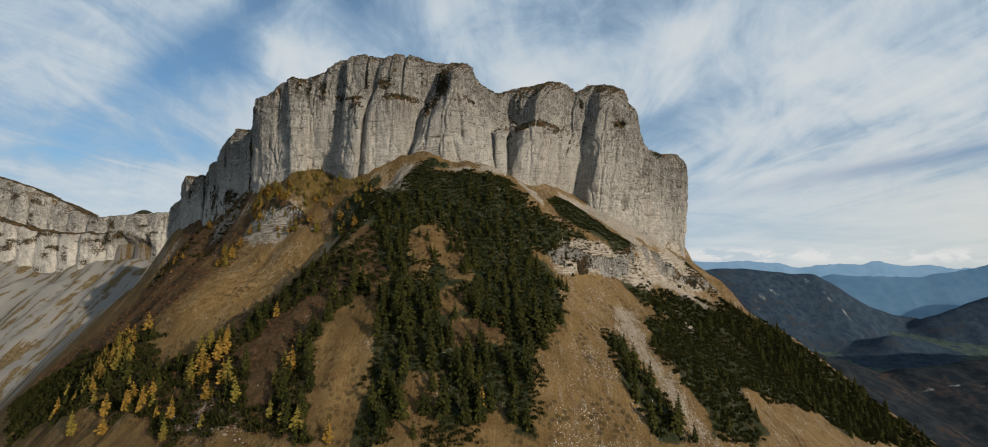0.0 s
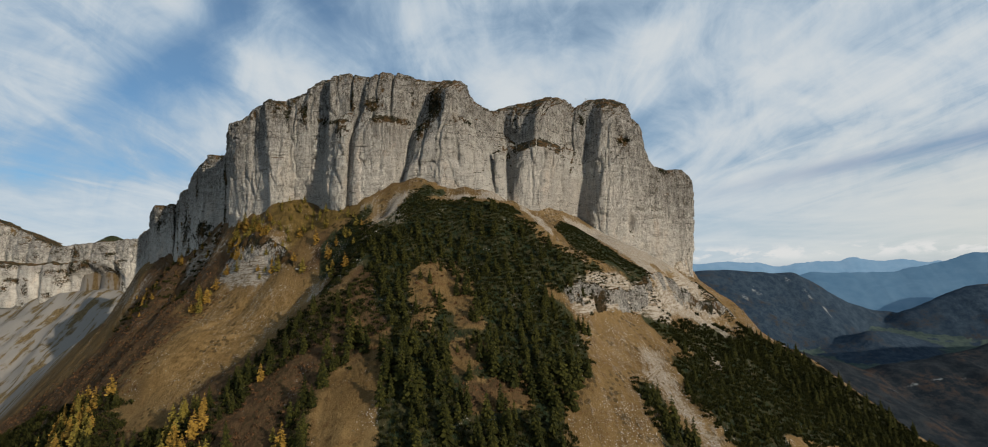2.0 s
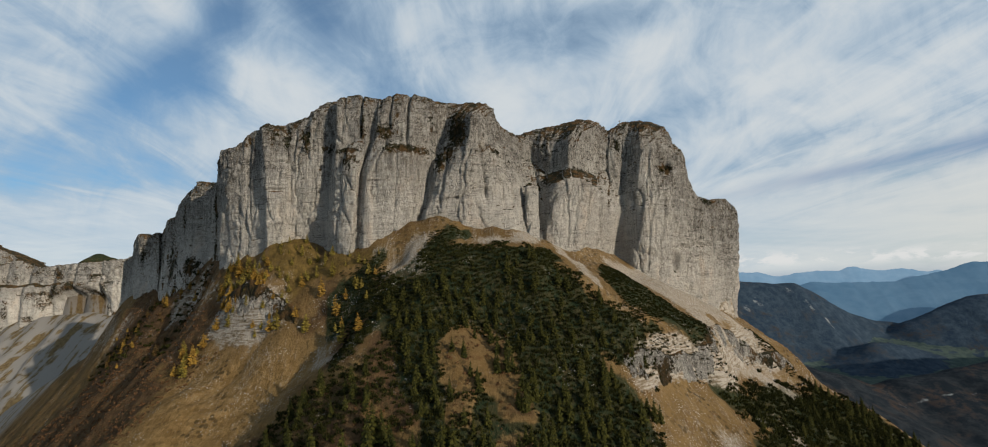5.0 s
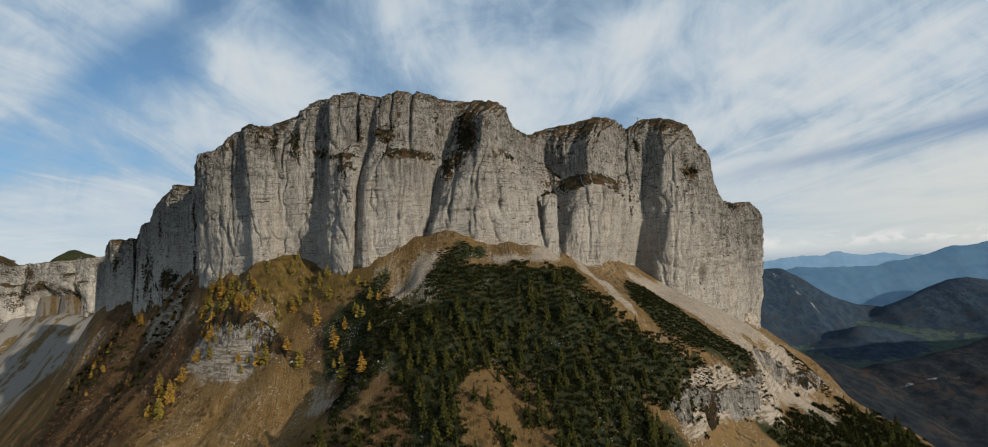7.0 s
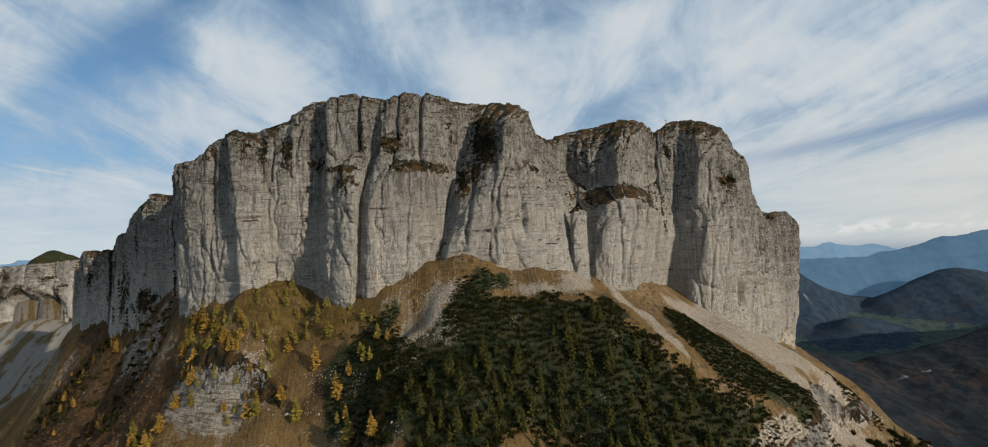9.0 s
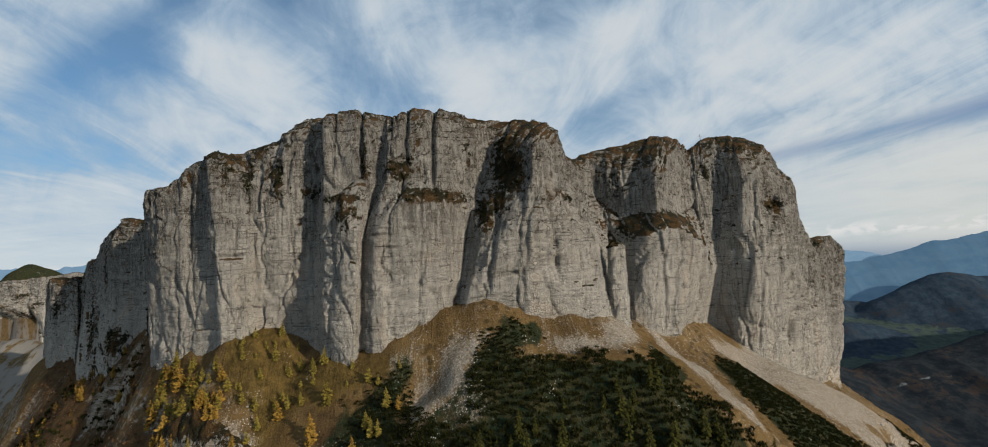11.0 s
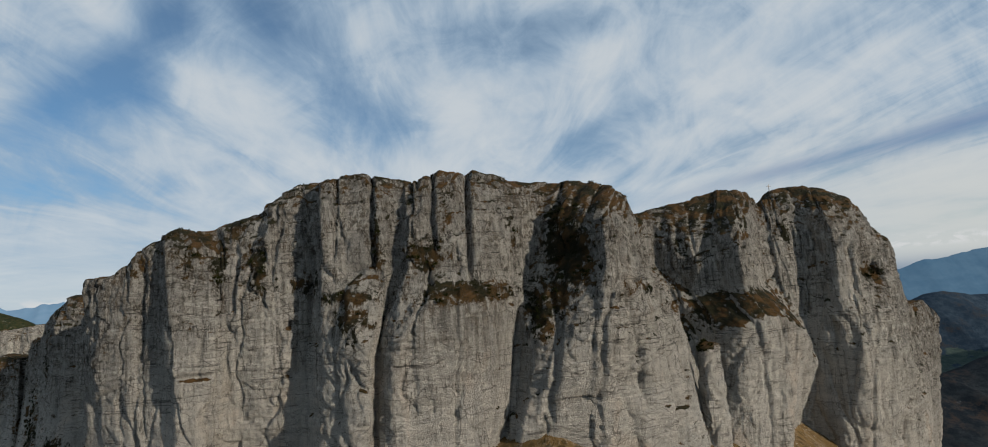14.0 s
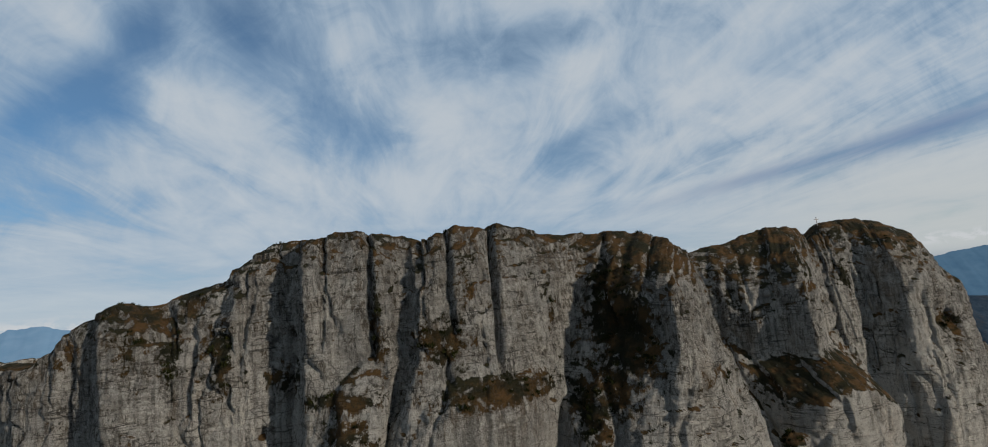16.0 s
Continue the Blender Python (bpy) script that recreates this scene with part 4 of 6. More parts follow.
scree = np.maximum(scree, 0.95 * cover(SCREE_STREAK, SCREE_STREAK_LOW, edge=3.0))
scree = np.maximum(scree, 0.46 * zone(CHUTE_HEAD, 8.0))
scree = np.maximum(scree, 0.62 * zone(SCREE_RIB, 6.0))
scree = np.maximum(scree, 0.9 * cover(SCREE_LINE, edge=4.0))
scree = np.maximum(scree, 0.48 * cover(ROCK_BAND, ROCK_NOSE, edge=12.0))
scree = np.maximum(scree, 0.5 * cover(ROCK_LOW, edge=8.0))
scree = np.maximum(scree, 0.34 * smooth(10, 40, gx) + 0.05 * smooth(-100, -160, gx))
foot_line = inside(gx, gy, FOOT_LINE)
scree = np.maximum(scree, 0.36 * smooth(-46, -10, foot_line) * smooth(-120, -60, gx))
scree = np.maximum(scree, 0.62 * cover(SCREE_TONGUE, STEP_FACE, edge=6.0))
scree = np.maximum(scree, 0.30 * zone(SUN_MEADOW, 10.0))
scree = np.maximum(scree, 0.95 * zone(WHITE_TOP, 3.0))
scree = scree * (1 - 0.7 * wood)
heath = 0.85 * cover(HEATH_WEST, HEATH_FLANK, FLANK_SCRUB, LARCH_FOOT, edge=14.0)
heath = np.maximum(heath, 0.9 * zone(DARK_STRIP, 5.0))
heath = np.maximum(heath, 0.6 * zone(CLEAR_C, 4.0))
heath = np.maximum(heath, 0.42 * clearing)
heath = np.maximum(heath, 0.58 * zone(NOSE_GULLY, 10.0))
heath = np.maximum(heath, 0.40 * smooth(-85, -125, gx))
# the west hollow's shade is painted as darker heath, left out on sunlit meadow
heath = np.maximum(heath, 0.8 * cover(HEATH_SLOPE, SHADED_HOLLOW, LOW_WEST, edge=14.0)) * (1 - 0.9 * cover(SUNNY_STRIP, SUN_MEADOW, SUN_STRIP, edge=7.0))
# sunlit stretches of the west meadow, painted brighter
sunlit = np.maximum(0.75 * zone(SUN_STRIP, 12.0), 0.4 * zone(SUN_STEP, 8.0))
olive = 0.70 * cover(GRASS_NOSE, OLIVE_NOSE, edge=6.0)
slope_y, slope_x = np.gradient(gz, ys, xs)
steep = np.hypot(slope_x, slope_y)
bowl_d = inside(gx, gy, BACK_PLATEAU)
in_bowl = smooth(-520, -430, bowl_d) * smooth(-380, -480, gx) * smooth(30, 10, bowl_d)
wood = np.maximum(wood, smooth(20, 60, bowl_d) * 0.5)
wood = np.maximum(wood, 1.0 * np.exp(-((gx + 1070) / 90) ** 4 - ((gy - 1560) / 95) ** 4))
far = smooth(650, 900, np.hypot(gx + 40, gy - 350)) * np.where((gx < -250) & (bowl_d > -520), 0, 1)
field = smooth(30, 8, gz - valley_floor(gx, gy)) * 0.80 * smooth(2700, 2900, gy) * smooth(1500, 1900, gx)
crag = smooth(0.75, 1.2, steep) * 0.35
for cx, cy, w, d, k in CRAGS:
    crag = np.maximum(crag, k * np.exp(-((gx - cx) / w) ** 2 - ((gy - cy) / d) ** 2))
crag = crag * far
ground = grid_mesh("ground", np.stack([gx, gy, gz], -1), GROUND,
                   {"scree": scree, "heath": heath, "olive": olive, "wood": wood, "far": far, "field": field, "crag": crag, "bowl": in_bowl, "sunlit": sunlit, "near_wood": smooth(3000, 2650, gy)})
tagged(ground, "steep autumn mountainside of dry grass, heath and scree", "ground", kind="structure")


def along_stations(stations, step, soften):
    """Stations drawn out to even steps along the foot line, with rounded corners."""
    s = np.array(stations, float)
    d = np.concatenate([[0], np.cumsum(np.hypot(np.diff(s[:, 0]), np.diff(s[:, 1])))])
    u = np.arange(0, d[-1], step)
    cols = np.stack([np.interp(u, d, s[:, k]) for k in range(8)], 1)
    half = int(3 * soften / step)
    kern = np.exp(-0.5 * (np.arange(-half, half + 1) * step / soften) ** 2)
    kern /= kern.sum()
    pad = np.concatenate([np.repeat(cols[:1], half, 0), cols, np.repeat(cols[-1:], half, 0)])
    return u, np.stack([np.convolve(pad[:, k], kern, "valid") for k in range(8)], 1)


# cracks of the summit cliff: x and z of the top, x and z of the bottom, depth, half width
CRACKS = [
    (-115, 590, -113.5, 552, 3.5, 0.9), (-78, 590, -80, 546, 4.0, 1.1), (-92, 588, -93, 556, 2.5, 0.8), (-127, 586, -127, 556, 1.6, 0.7),
    (-203, 560, -206, 490, 1.8, 1.2), (-176, 540, -177, 515, 1.2, 0.6), (-150, 580, -151, 545, 2.0, 1.0), (-164, 560, -166, 540, 2.0, 1.2),
    (-86, 546, -90, 490, 1.2, 0.8), (-101, 530, -104, 480, 1.0, 0.8), (-52, 545, -60, 500, 2.0, 1.0), (-30, 540, -27, 500, 2.2, 0.9),
    (-40, 530, -45, 486, 1.8, 0.9), (-12, 535, -16, 485, 1.6, 0.8), (34, 520, 32, 470, 1.6, 0.8), (52, 515, 46, 475, 1.6, 0.7),
    (108, 545, 100, 450, 1.6, 0.8), (121, 530, 110, 470, 1.2, 0.7), (130, 560, 124, 500, 1.6, 0.9), (155, 505, 150, 430, 1.5, 0.8),
    (60, 575, 52, 540, 2.0, 0.9), (24, 565, 22, 540, 2.0, 1.0), (-300, 548, -298, 480, 1.6, 1.0), (-395, 512, -390, 450, 2.0, 1.2),
]


FAR_CLEFTS = [(-1350, -1350, 7.7, 10, 22), (-1280, -1270, 6.6, 12, 16), (-1210, -1215, 5.5, 8, 20), (-1150, -1140, 7.7, 10, 18), (-1080, -1085, 6.6, 8, 16),
              (-1010, -1005, 5.5, 8, 18), (-950, -955, 4.4, 8, 14), (-890, -880, 6.6, 8, 20), (-830, -835, 5.0, 8, 14), (-760, -760, 5.5, 8, 14)]
WALLS = {}


def stone_relief(U, z, h, x, rough=1.0):
    """Ribs, slabs and joints of the limestone: metres outwards, by the way along the wall and the height."""
    Uw = U + 1.6 * fbm(U / 14, z / 14, 2.9, 3, 57)
    zw = z + 2.0 * fbm(U / 12, z / 20, 5.9, 3, 58)
    worn = 0.65 + 0.35 * smooth(0.25, 0.75, h)
    rib = 1 - np.abs(fbm(Uw / 19, z / 70, 1.7, 3, 23))
    out = rough * 0.7 * (rib - 0.7)
    for su, sz, amp, cut, seed in ((12, 46, 1.1, 0.9, 101), (7.0, 6, 0.45, 0.36, 103), (3.4, 1.9, 0.20, 0.18, 105)):
        level, gap = slabs(Uw / (su * rough), zw / (sz * rough), seed)
        out = out + rough * (1.0 if su > 10 else worn) * (amp * level - cut * np.exp(-(gap / 0.09) ** 1.5))
    out = out + rough * (0.45 * fbm(Uw / 11, z / 24, 7.7, 3, 29) + 0.16 * fbm(U / 1.6, z / 1.5, 3.3, 2, 37))
    out = out - rough * 0.9 * smooth(0.6, 0.9, h) * np.abs(fbm(Uw / 5.0, z / 60, 6.1, 2, 69))
    here = smooth(-0.1, 0.35, fbm(U / 24, z / 30, 8.8, 2, 63))
    crack = np.abs(fbm(Uw / 14, z / 80, 8.3, 3, 45))
    out = out - rough * 2.0 * here * np.exp(-(crack / 0.04) ** 1.5) * (0.4 + 0.6 * smooth(0.15, 0.6, h))
    bed = z + 3.5 * fbm(U / 60, z * 0, 2.2, 3, 33)
    joint = np.abs(fbm(bed / 8, U / 130, 9.1, 3, 35, 0.6))
    bedded = smooth(-0.15, 0.4, fbm(U / 30, z / 22, 6.6, 3, 49) + 0.35 * smooth(80, 100, x))
    out = out - rough * 0.8 * worn * bedded * np.exp(-(joint / 0.035) ** 1.5)
    return out + rough * 0.40 * worn * bedded * np.tanh(2.4 * fbm(bed / 3.4, U / 110, 5.1, 3, 65, 0.6))


def rock_wall(name, stations, step, rows, deep, clefts, bulge, label, soften=4.0, cap=46.0, rough=1.0, turf_k=0.3, alcoves=()):
    u, c = along_stations(stations, step, soften)
    fx, fy, fz, rx, ry, rz, ledge, share = c.T
    tx, ty = np.gradient(fx), np.gradient(fy)
    n = np.hypot(tx, ty)
    half = int(14 / step)
    kern = np.hanning(2 * half + 1)
    kern /= kern.sum()
    nx = np.convolve(np.pad(ty / n, half, "edge"), kern, "valid")
    ny = np.convolve(np.pad(-tx / n, half, "edge"), kern, "valid")
    n = np.hypot(nx, ny)
    nx, ny = (nx / n)[None], (ny / n)[None]
    v = np.linspace(-deep, 1, rows)[:, None]          # below 0: under the ground
    z = fz + v * (rz - fz)
    h = np.clip(v, 0, 1)
    step_part = smooth(-2.5, 4.0, z - ledge - 3.0 * fbm(u / 25, 0 * u, 1.1, 3, 53))
    set_back = share * step_part + (1 - share) * (0.25 * h + 0.75 * h ** 5)
    x = fx + set_back * (rx - fx)
    y = fy + set_back * (ry - fy)
    U = np.broadcast_to(u, z.shape)
    out = np.zeros(z.shape)
    # pillars between clefts
    if clefts:
        ends = []
        for a, b, depth, west, east in clefts:
            ua, ub = np.interp(a, rx, u), np.interp(b, fx, u)
            line = ub + (ua - ub) * np.clip(v, -0.2, 1) + 2.2 * fbm(z / 22, 0 * z, a, 3, 13)
            ends.append((line, depth, west, east))
        for line, depth, west, east in ends:
            e = np.where(U < line, (line - U) / west, (U - line) / east)
            out -= depth * np.exp(-e ** 1.2) * (0.75 + 0.4 * fbm(z / 18, U / 40, depth, 2, 17))
        for (l0, *_), (l1, *_) in zip(ends[:-1], ends[1:]):
            span = np.maximum(l1 - l0, 4)
            t = (U - l0) / span
            ok = (t > 0) & (t < 1)
            arch = np.clip(1 - np.abs(2 * t - 1) ** 5, 0, 1)
            out += np.where(ok, (arch - 0.75) * np.minimum(bulge, span * 0.12), 0)
    out += stone_relief(U, z, h, x, rough)
    for ax, az, w, high, depth in alcoves:
        out -= depth * np.exp(-((x - ax) / w) ** 4) * smooth(az + high, az + 0.6 * high, z + 10 * ((x - ax) / w) ** 2)
    x, y = x + nx * out, y + ny * out
    ztop = z + rough * 0.9 * h ** 8 * fbm(U / 11, 0 * z, 5.5, 3, 39)
    # over the rim and back on to the plateau
    back = np.linspace(0, 1, 26)[1:, None]
    run = cap * back ** 1.15
    roll = ztop[-1] - 0.2 * run + 2.6 * np.sin(np.minimum(run / 12, 1.0) * math.pi / 2) * smooth(-215, -140, x[-1])
    cx, cy = x[-1] - nx * run, y[-1] - ny * run
    cz = roll + 0.9 * fbm(cx / 5, cy / 5, 0, 3, 43) * smooth(0, 4, run) - 5 * smooth(0.6, 1.0, back)
    X = np.concatenate([x, cx]); Y = np.concatenate([y, cy]); Z = np.concatenate([ztop, cz])
    turf = np.zeros(X.shape)
    turf[:rows] = turf_k * (0.5 + fbm(x / 30, z / 18, 0, 3, 67))
    turf[rows:] = 1.0 if name == "cliff_far" else turf_k
    tall = np.ones(X.shape)
    tall[:rows] = h if name == "cliff_far" else 1.0
    WALLS[name] = (X, Y, Z, turf)
    ob = grid_mesh(name, np.stack([X, Y, Z], -1)[:, ::-1], ROCK, {"turf": turf[:, ::-1], "tall": tall[:, ::-1]})
    tagged(ob, label, "cliff", kind="structure")
    return ob


# hollows in the main wall: x, z, half width, half height, depth
HOLLOWS = [(127, 455, 3.4, 8, 7), (136, 468, 7, 1.8, 2.5), (-160, 490, 9, 9, 2.5), (-30, 507, 7, 4, 2.5), (152, 470, 6, 2, 2), (-146, 534, 1.4, 1.4, 3), (-100, 505, 9, 3, 1.2), (122, 536, 9, 7, 5), (-178, 519, 7, 1.2, 2.0)]

# turf that clings to the wall: x, z, half width, half height, strength
# on the shoulders, x below -250, it also stands in for gully shade
TURF_WEST = [
    (-262, 520, 9, 32, 0.9), (-345, 490, 7, 24, 0.8), (-314, 520, 6, 22, 0.7), (-404, 490, 8, 16, 0.7), (-372, 500, 7, 12, 0.6),
    (-240, 552, 14, 6, 0.7), (-167, 573, 6, 8, 0.9), (-171, 558, 4, 12, 0.8), (-178, 577, 9, 5, 0.85), (-156, 555, 4, 12, 0.8),
    (-140, 548, 10, 3, 0.7), (-192, 571, 10, 4, 0.8), (-205, 560, 6, 8, 0.6), (-182, 562, 8, 12, 0.6), (-158, 556, 9, 12, 0.6),
    (-140, 548, 7, 6, 0.6), (-296, 470, 14, 12, 0.9), (-262, 482, 7, 16, 0.9), (-335, 470, 10, 24, 0.8),
]
TURF_MIDDLE = [
    (-96, 555, 9, 9, 0.8), (-121, 535, 9, 9, 0.75), (-82, 541, 22, 4.5, 0.95), (-122, 542, 13, 3.5, 0.9), (-46, 552, 8, 17, 1.0), (-52, 538, 7, 10, 0.8),
    (-45, 566, 8, 9, 0.9), (-58, 532, 6, 13, 0.8), (-112, 560, 2.5, 18, 0.7), (-88, 570, 3, 12, 0.6), (-64, 560, 3, 14, 0.6),
]
TURF_EAST = [
    (24, 523, 9, 6, 0.7), (48, 529, 14, 4, 0.8), (122, 534, 9, 4.5, 0.9), (168, 508, 14, 5, 0.8),
    (22, 552, 9, 14, 0.5), (118, 570, 18, 7, 0.7), (24, 562, 9, 8, 0.55), (88, 556, 5, 14, 0.6), (60, 572, 18, 5, 0.5),
]
TURF = TURF_WEST + TURF_MIDDLE + TURF_EAST


def turf_on_wall(x, y, z, ledge, h):
    t = 0.30 * np.exp(-((z - ledge - 1) / 4.0) ** 2) * (0.4 + 1.1 * fbm(x / 14, z / 9, 0, 3, 47))
    t = t + 0.30 * smooth(0.80, 1.0, h) - 0.08 + 0.16 * smooth(0.42, 0.62, h)
    for tx, tz, w, hh, k in TURF:
        t = np.maximum(t, k * np.exp(-((x - tx) / w) ** 2 - ((z - tz) / hh) ** 2))
    return t


# centre x y, half width and depth, foot z, top z, squareness in plan, widening of the foot, lean of x from foot to top
PINNACLE = (5.0, 428, 5.2, 6.0, 460, 515, 2.4, 0.35, 1.5)


def rock_body(name, shape, label, step=0.88):
    """A buttress: a squared column with a rounded head, split by joints; its back stands in the mountain."""
    cx, cy, rx, ry, z0, z1, square, widen, lean = shape[:9]
    n = max(40, int(3.6 * (rx + ry) / 2 / step))
    a = np.linspace(radians(170), radians(370), n)[None]
    m = max(30, int((z1 - z0) / step))
    head = shape[9] if len(shape) > 9 else min(9.0, 0.5 * min(rx, ry))
    zz = np.concatenate([np.linspace(z0, z1 - head, m), z1 - head + head * np.sin(np.linspace(0, math.pi / 2, max(16, int(head / step)))[1:])])[:, None]
    shrink = np.where(zz > z1 - head, np.sqrt(np.clip(1 - (np.clip(zz - z1 + head, 0, head) / head) ** 2.2, 0, 1)), 1.0)
    h = (zz - z0) / (z1 - z0)
    wide = 1 + widen * (1 - h) ** 1.2
    c, s = np.cos(a), np.sin(a)
    k = (np.abs(c) ** square + np.abs(s) ** square) ** (-1 / square)
    ex, ey = rx * wide * k * c, ry * (1 + 0.3 * widen * (1 - h)) * k * s
    U = np.cumsum(np.hypot(np.gradient(ex, axis=1), np.gradient(ey, axis=1)), 1)[m // 2][None] + 3.7 * cx
    X0 = cx + lean * (h - 0.5) + 0 * ex
    tall = np.clip((zz - 475) / 105, 0, 1) + 0 * ex
    out = stone_relief(U + 0 * zz, zz + 0 * ex, tall, X0 + ex)
    length = np.hypot(ex, ey) + 1e-6
    f = shrink * (1 + out / length)
    X, Y = X0 + ex * f, cy + ey * f
    Z = zz + 0.8 * (1 - shrink) * fbm(X / 4, Y / 4, 0, 3, 97) + 0 * ex
    turf = turf_on_wall(X, Y, Z, np.array(z1 - 1.0), tall) + 0.5 * smooth(z1 - 4, z1 - 0.5, zz)
    WALLS.setdefault("bodies", []).append((X, Y, Z, turf))
    ob = grid_mesh(name, np.stack([X, Y, Z], -1), ROCK, {"turf": turf, "tall": tall})
    return tagged(ob, label, "cliff", kind="structure")




def blurred(a, size, axis):
    """A running mean with a bell-shaped weight; size in cells."""
    half = max(1, int(2.5 * size))
    kern = np.exp(-0.5 * (np.arange(-half, half + 1) / size) ** 2)
    kern /= kern.sum()
    pad = [(0, 0)] * a.ndim
    pad[axis] = (half, half)
    return np.apply_along_axis(lambda v: np.convolve(v, kern, "valid"), axis, np.pad(a, pad, "edge"))


def summit_cliff(columns, step, rows, deep, cap):
    """The cliff as one sheet hung from its columns: faceted pillars between sharp clefts, ledges, a rounded turf rim."""
    c = np.array(columns, float)
    d = np.concatenate([[0], np.cumsum(np.hypot(*np.moveaxis(np.diff(c[:, :, :2], axis=0), 2, 0)).mean(1))])
    u = np.arange(0, d[-1], step)
    k = np.stack([[np.interp(u, d, c[:, i, j]) for j in range(3)] for i in range(4)])       # level, axis, place along
    k = blurred(k, 0.8 / step, 2)
    v = np.linspace(-deep, 1, rows)[:, None]
    z = k[0, 2] + v * (k[3, 2] - k[0, 2])
    h = np.clip(v, 0, 1)
    x, y = np.empty(z.shape), np.empty(z.shape)
    for i in range(len(u)):
        x[:, i] = np.interp(z[:, i], k[:, 2, i], k[:, 0, i])
        y[:, i] = np.interp(z[:, i], k[:, 2, i], k[:, 1, i])
    # above the ledge the rock stands upright, then leans back to the rim
    f = np.clip((z - k[2, 2]) / (k[3, 2] - k[2, 2]), 0, 1)
    lean = f ** 2.6 - f
    x, y = x + lean * (k[3, 0] - k[2, 0]), y + lean * (k[3, 1] - k[2, 1])
    x, y = blurred(x, 1.6, 0), blurred(y, 1.6, 0)
    # the lower half is washed smooth and round
    low = smooth(0.60, 0.25, h)
    x, y = x + 0.35 * low * (blurred(x, 4.0 / step, 1) - x), y + 0.35 * low * (blurred(y, 4.0 / step, 1) - y)
    # edges and clefts wander
    U = np.broadcast_to(u, z.shape)
    W = U + 1.1 * fbm(z / 17, U / 34, 3.1, 3, 13) + 0.5 * fbm(z / 5, U / 12, 6.1, 2, 14)
    for i in range(rows):
        x[i], y[i] = np.interp(W[i], u, x[i]), np.interp(W[i], u, y[i])
    du, dv = (np.gradient(np.stack([x, y, z]), axis=a) for a in (2, 1))
    n = np.cross(du, dv, axis=0)
    n = blurred(blurred(n / (np.linalg.norm(n, axis=0) + 1e-9), 2.5 / step, 2), 3, 1)
    n[2] *= 0.5
    n /= np.linalg.norm(n, axis=0)
    out = stone_relief(U, z, h, x) + 1.5 * low * fbm(U / 26, z / 45, 4.4, 2, 19)
    for xa, za, xb, zb, depth, width in CRACKS:
        line = xa + (xb - xa) * (za - z) / (za - zb) + 0.9 * fbm(z / 9, 0 * z, xa, 3, 15)
        out -= depth * np.exp(-(np.abs(x - line) / width) ** 1.4) * smooth(zb - 5, zb + 4, z) * smooth(za + 4, za - 3, z)
    for hx, hz, hw, hh, deep_in in HOLLOWS:
        out -= deep_in * np.exp(-np.abs((x - hx) / hw) ** 2.5 - np.abs((z - hz) / hh) ** 2.5)
    top = np.clip((z - k[3, 2] + 6) / 6, 0, 1)
    out -= 1.6 * (1 - np.sqrt(1 - 0.96 * top ** 2))
    x, y, zt = x + n[0] * out, y + n[1] * out, z + n[2] * out
    zt = zt + 1.1 * f ** 4 + 0.7 * h ** 10 * fbm(U / 9, 0 * z, 5.5, 3, 39)
    # over the rim and back on to the plateau
    back = np.linspace(0, 1, 26)[1:, None]
    run = cap * back ** 1.3
    nx, ny = blurred(n[0, -1], 8 / step, 0)[None], blurred(n[1, -1], 8 / step, 0)[None]
    cx, cy = x[-1] - nx * run, y[-1] - ny * run
    lift = 1.5 * np.sin(np.minimum(run / 10, 1.0) * math.pi / 2)
    cz = zt[-1] - 0.24 * run + lift + 0.9 * fbm(cx / 5, cy / 5, 0, 3, 43) * smooth(0, 4, run) - 5 * smooth(0.6, 1.0, back)
    X, Y, Z = np.concatenate([x, cx]), np.concatenate([y, cy]), np.concatenate([zt, cz])
    turf, tall = np.ones(X.shape), np.ones(X.shape)
    turf[:rows] = turf_on_wall(x, y, z, 0.5 * (k[1, 2] + k[2, 2]), h)
    tall[:rows] = h
    # water carries humus down the rock below turf
    stain = np.clip((turf - 0.42) / 0.35, 0, 1)
    for i in range(rows - 1, -1, -1):
        stain[i] = np.maximum(stain[i], stain[i + 1] * np.exp(-np.abs(Z[i + 1] - Z[i]) / 14.0))
    WALLS["cliff"] = (X, Y, Z, turf)
    ob = grid_mesh("cliff", np.stack([X, Y, Z], -1)[:, ::-1], ROCK, {"turf": turf[:, ::-1], "tall": tall[:, ::-1], "stain": stain[:, ::-1]})
    return tagged(ob, "grey limestone rock face with clefts and turf ledges", "cliff", kind="structure")


summit_cliff(COLUMNS, 0.55, 260, 0.30, 46.0)
rock_body("cliff_pinnacle", PINNACLE, "slender limestone pinnacle against the cliff", 0.5)
rock_wall("cliff_far", BACK_WALL, 2.6, 95, 0.15, FAR_CLEFTS, 9.0,
          "distant pale limestone escarpment above scree", soften=10.0, cap=70.0, rough=2.2, turf_k=0.5, alcoves=[(-935, 380, 72, 90, 30)])


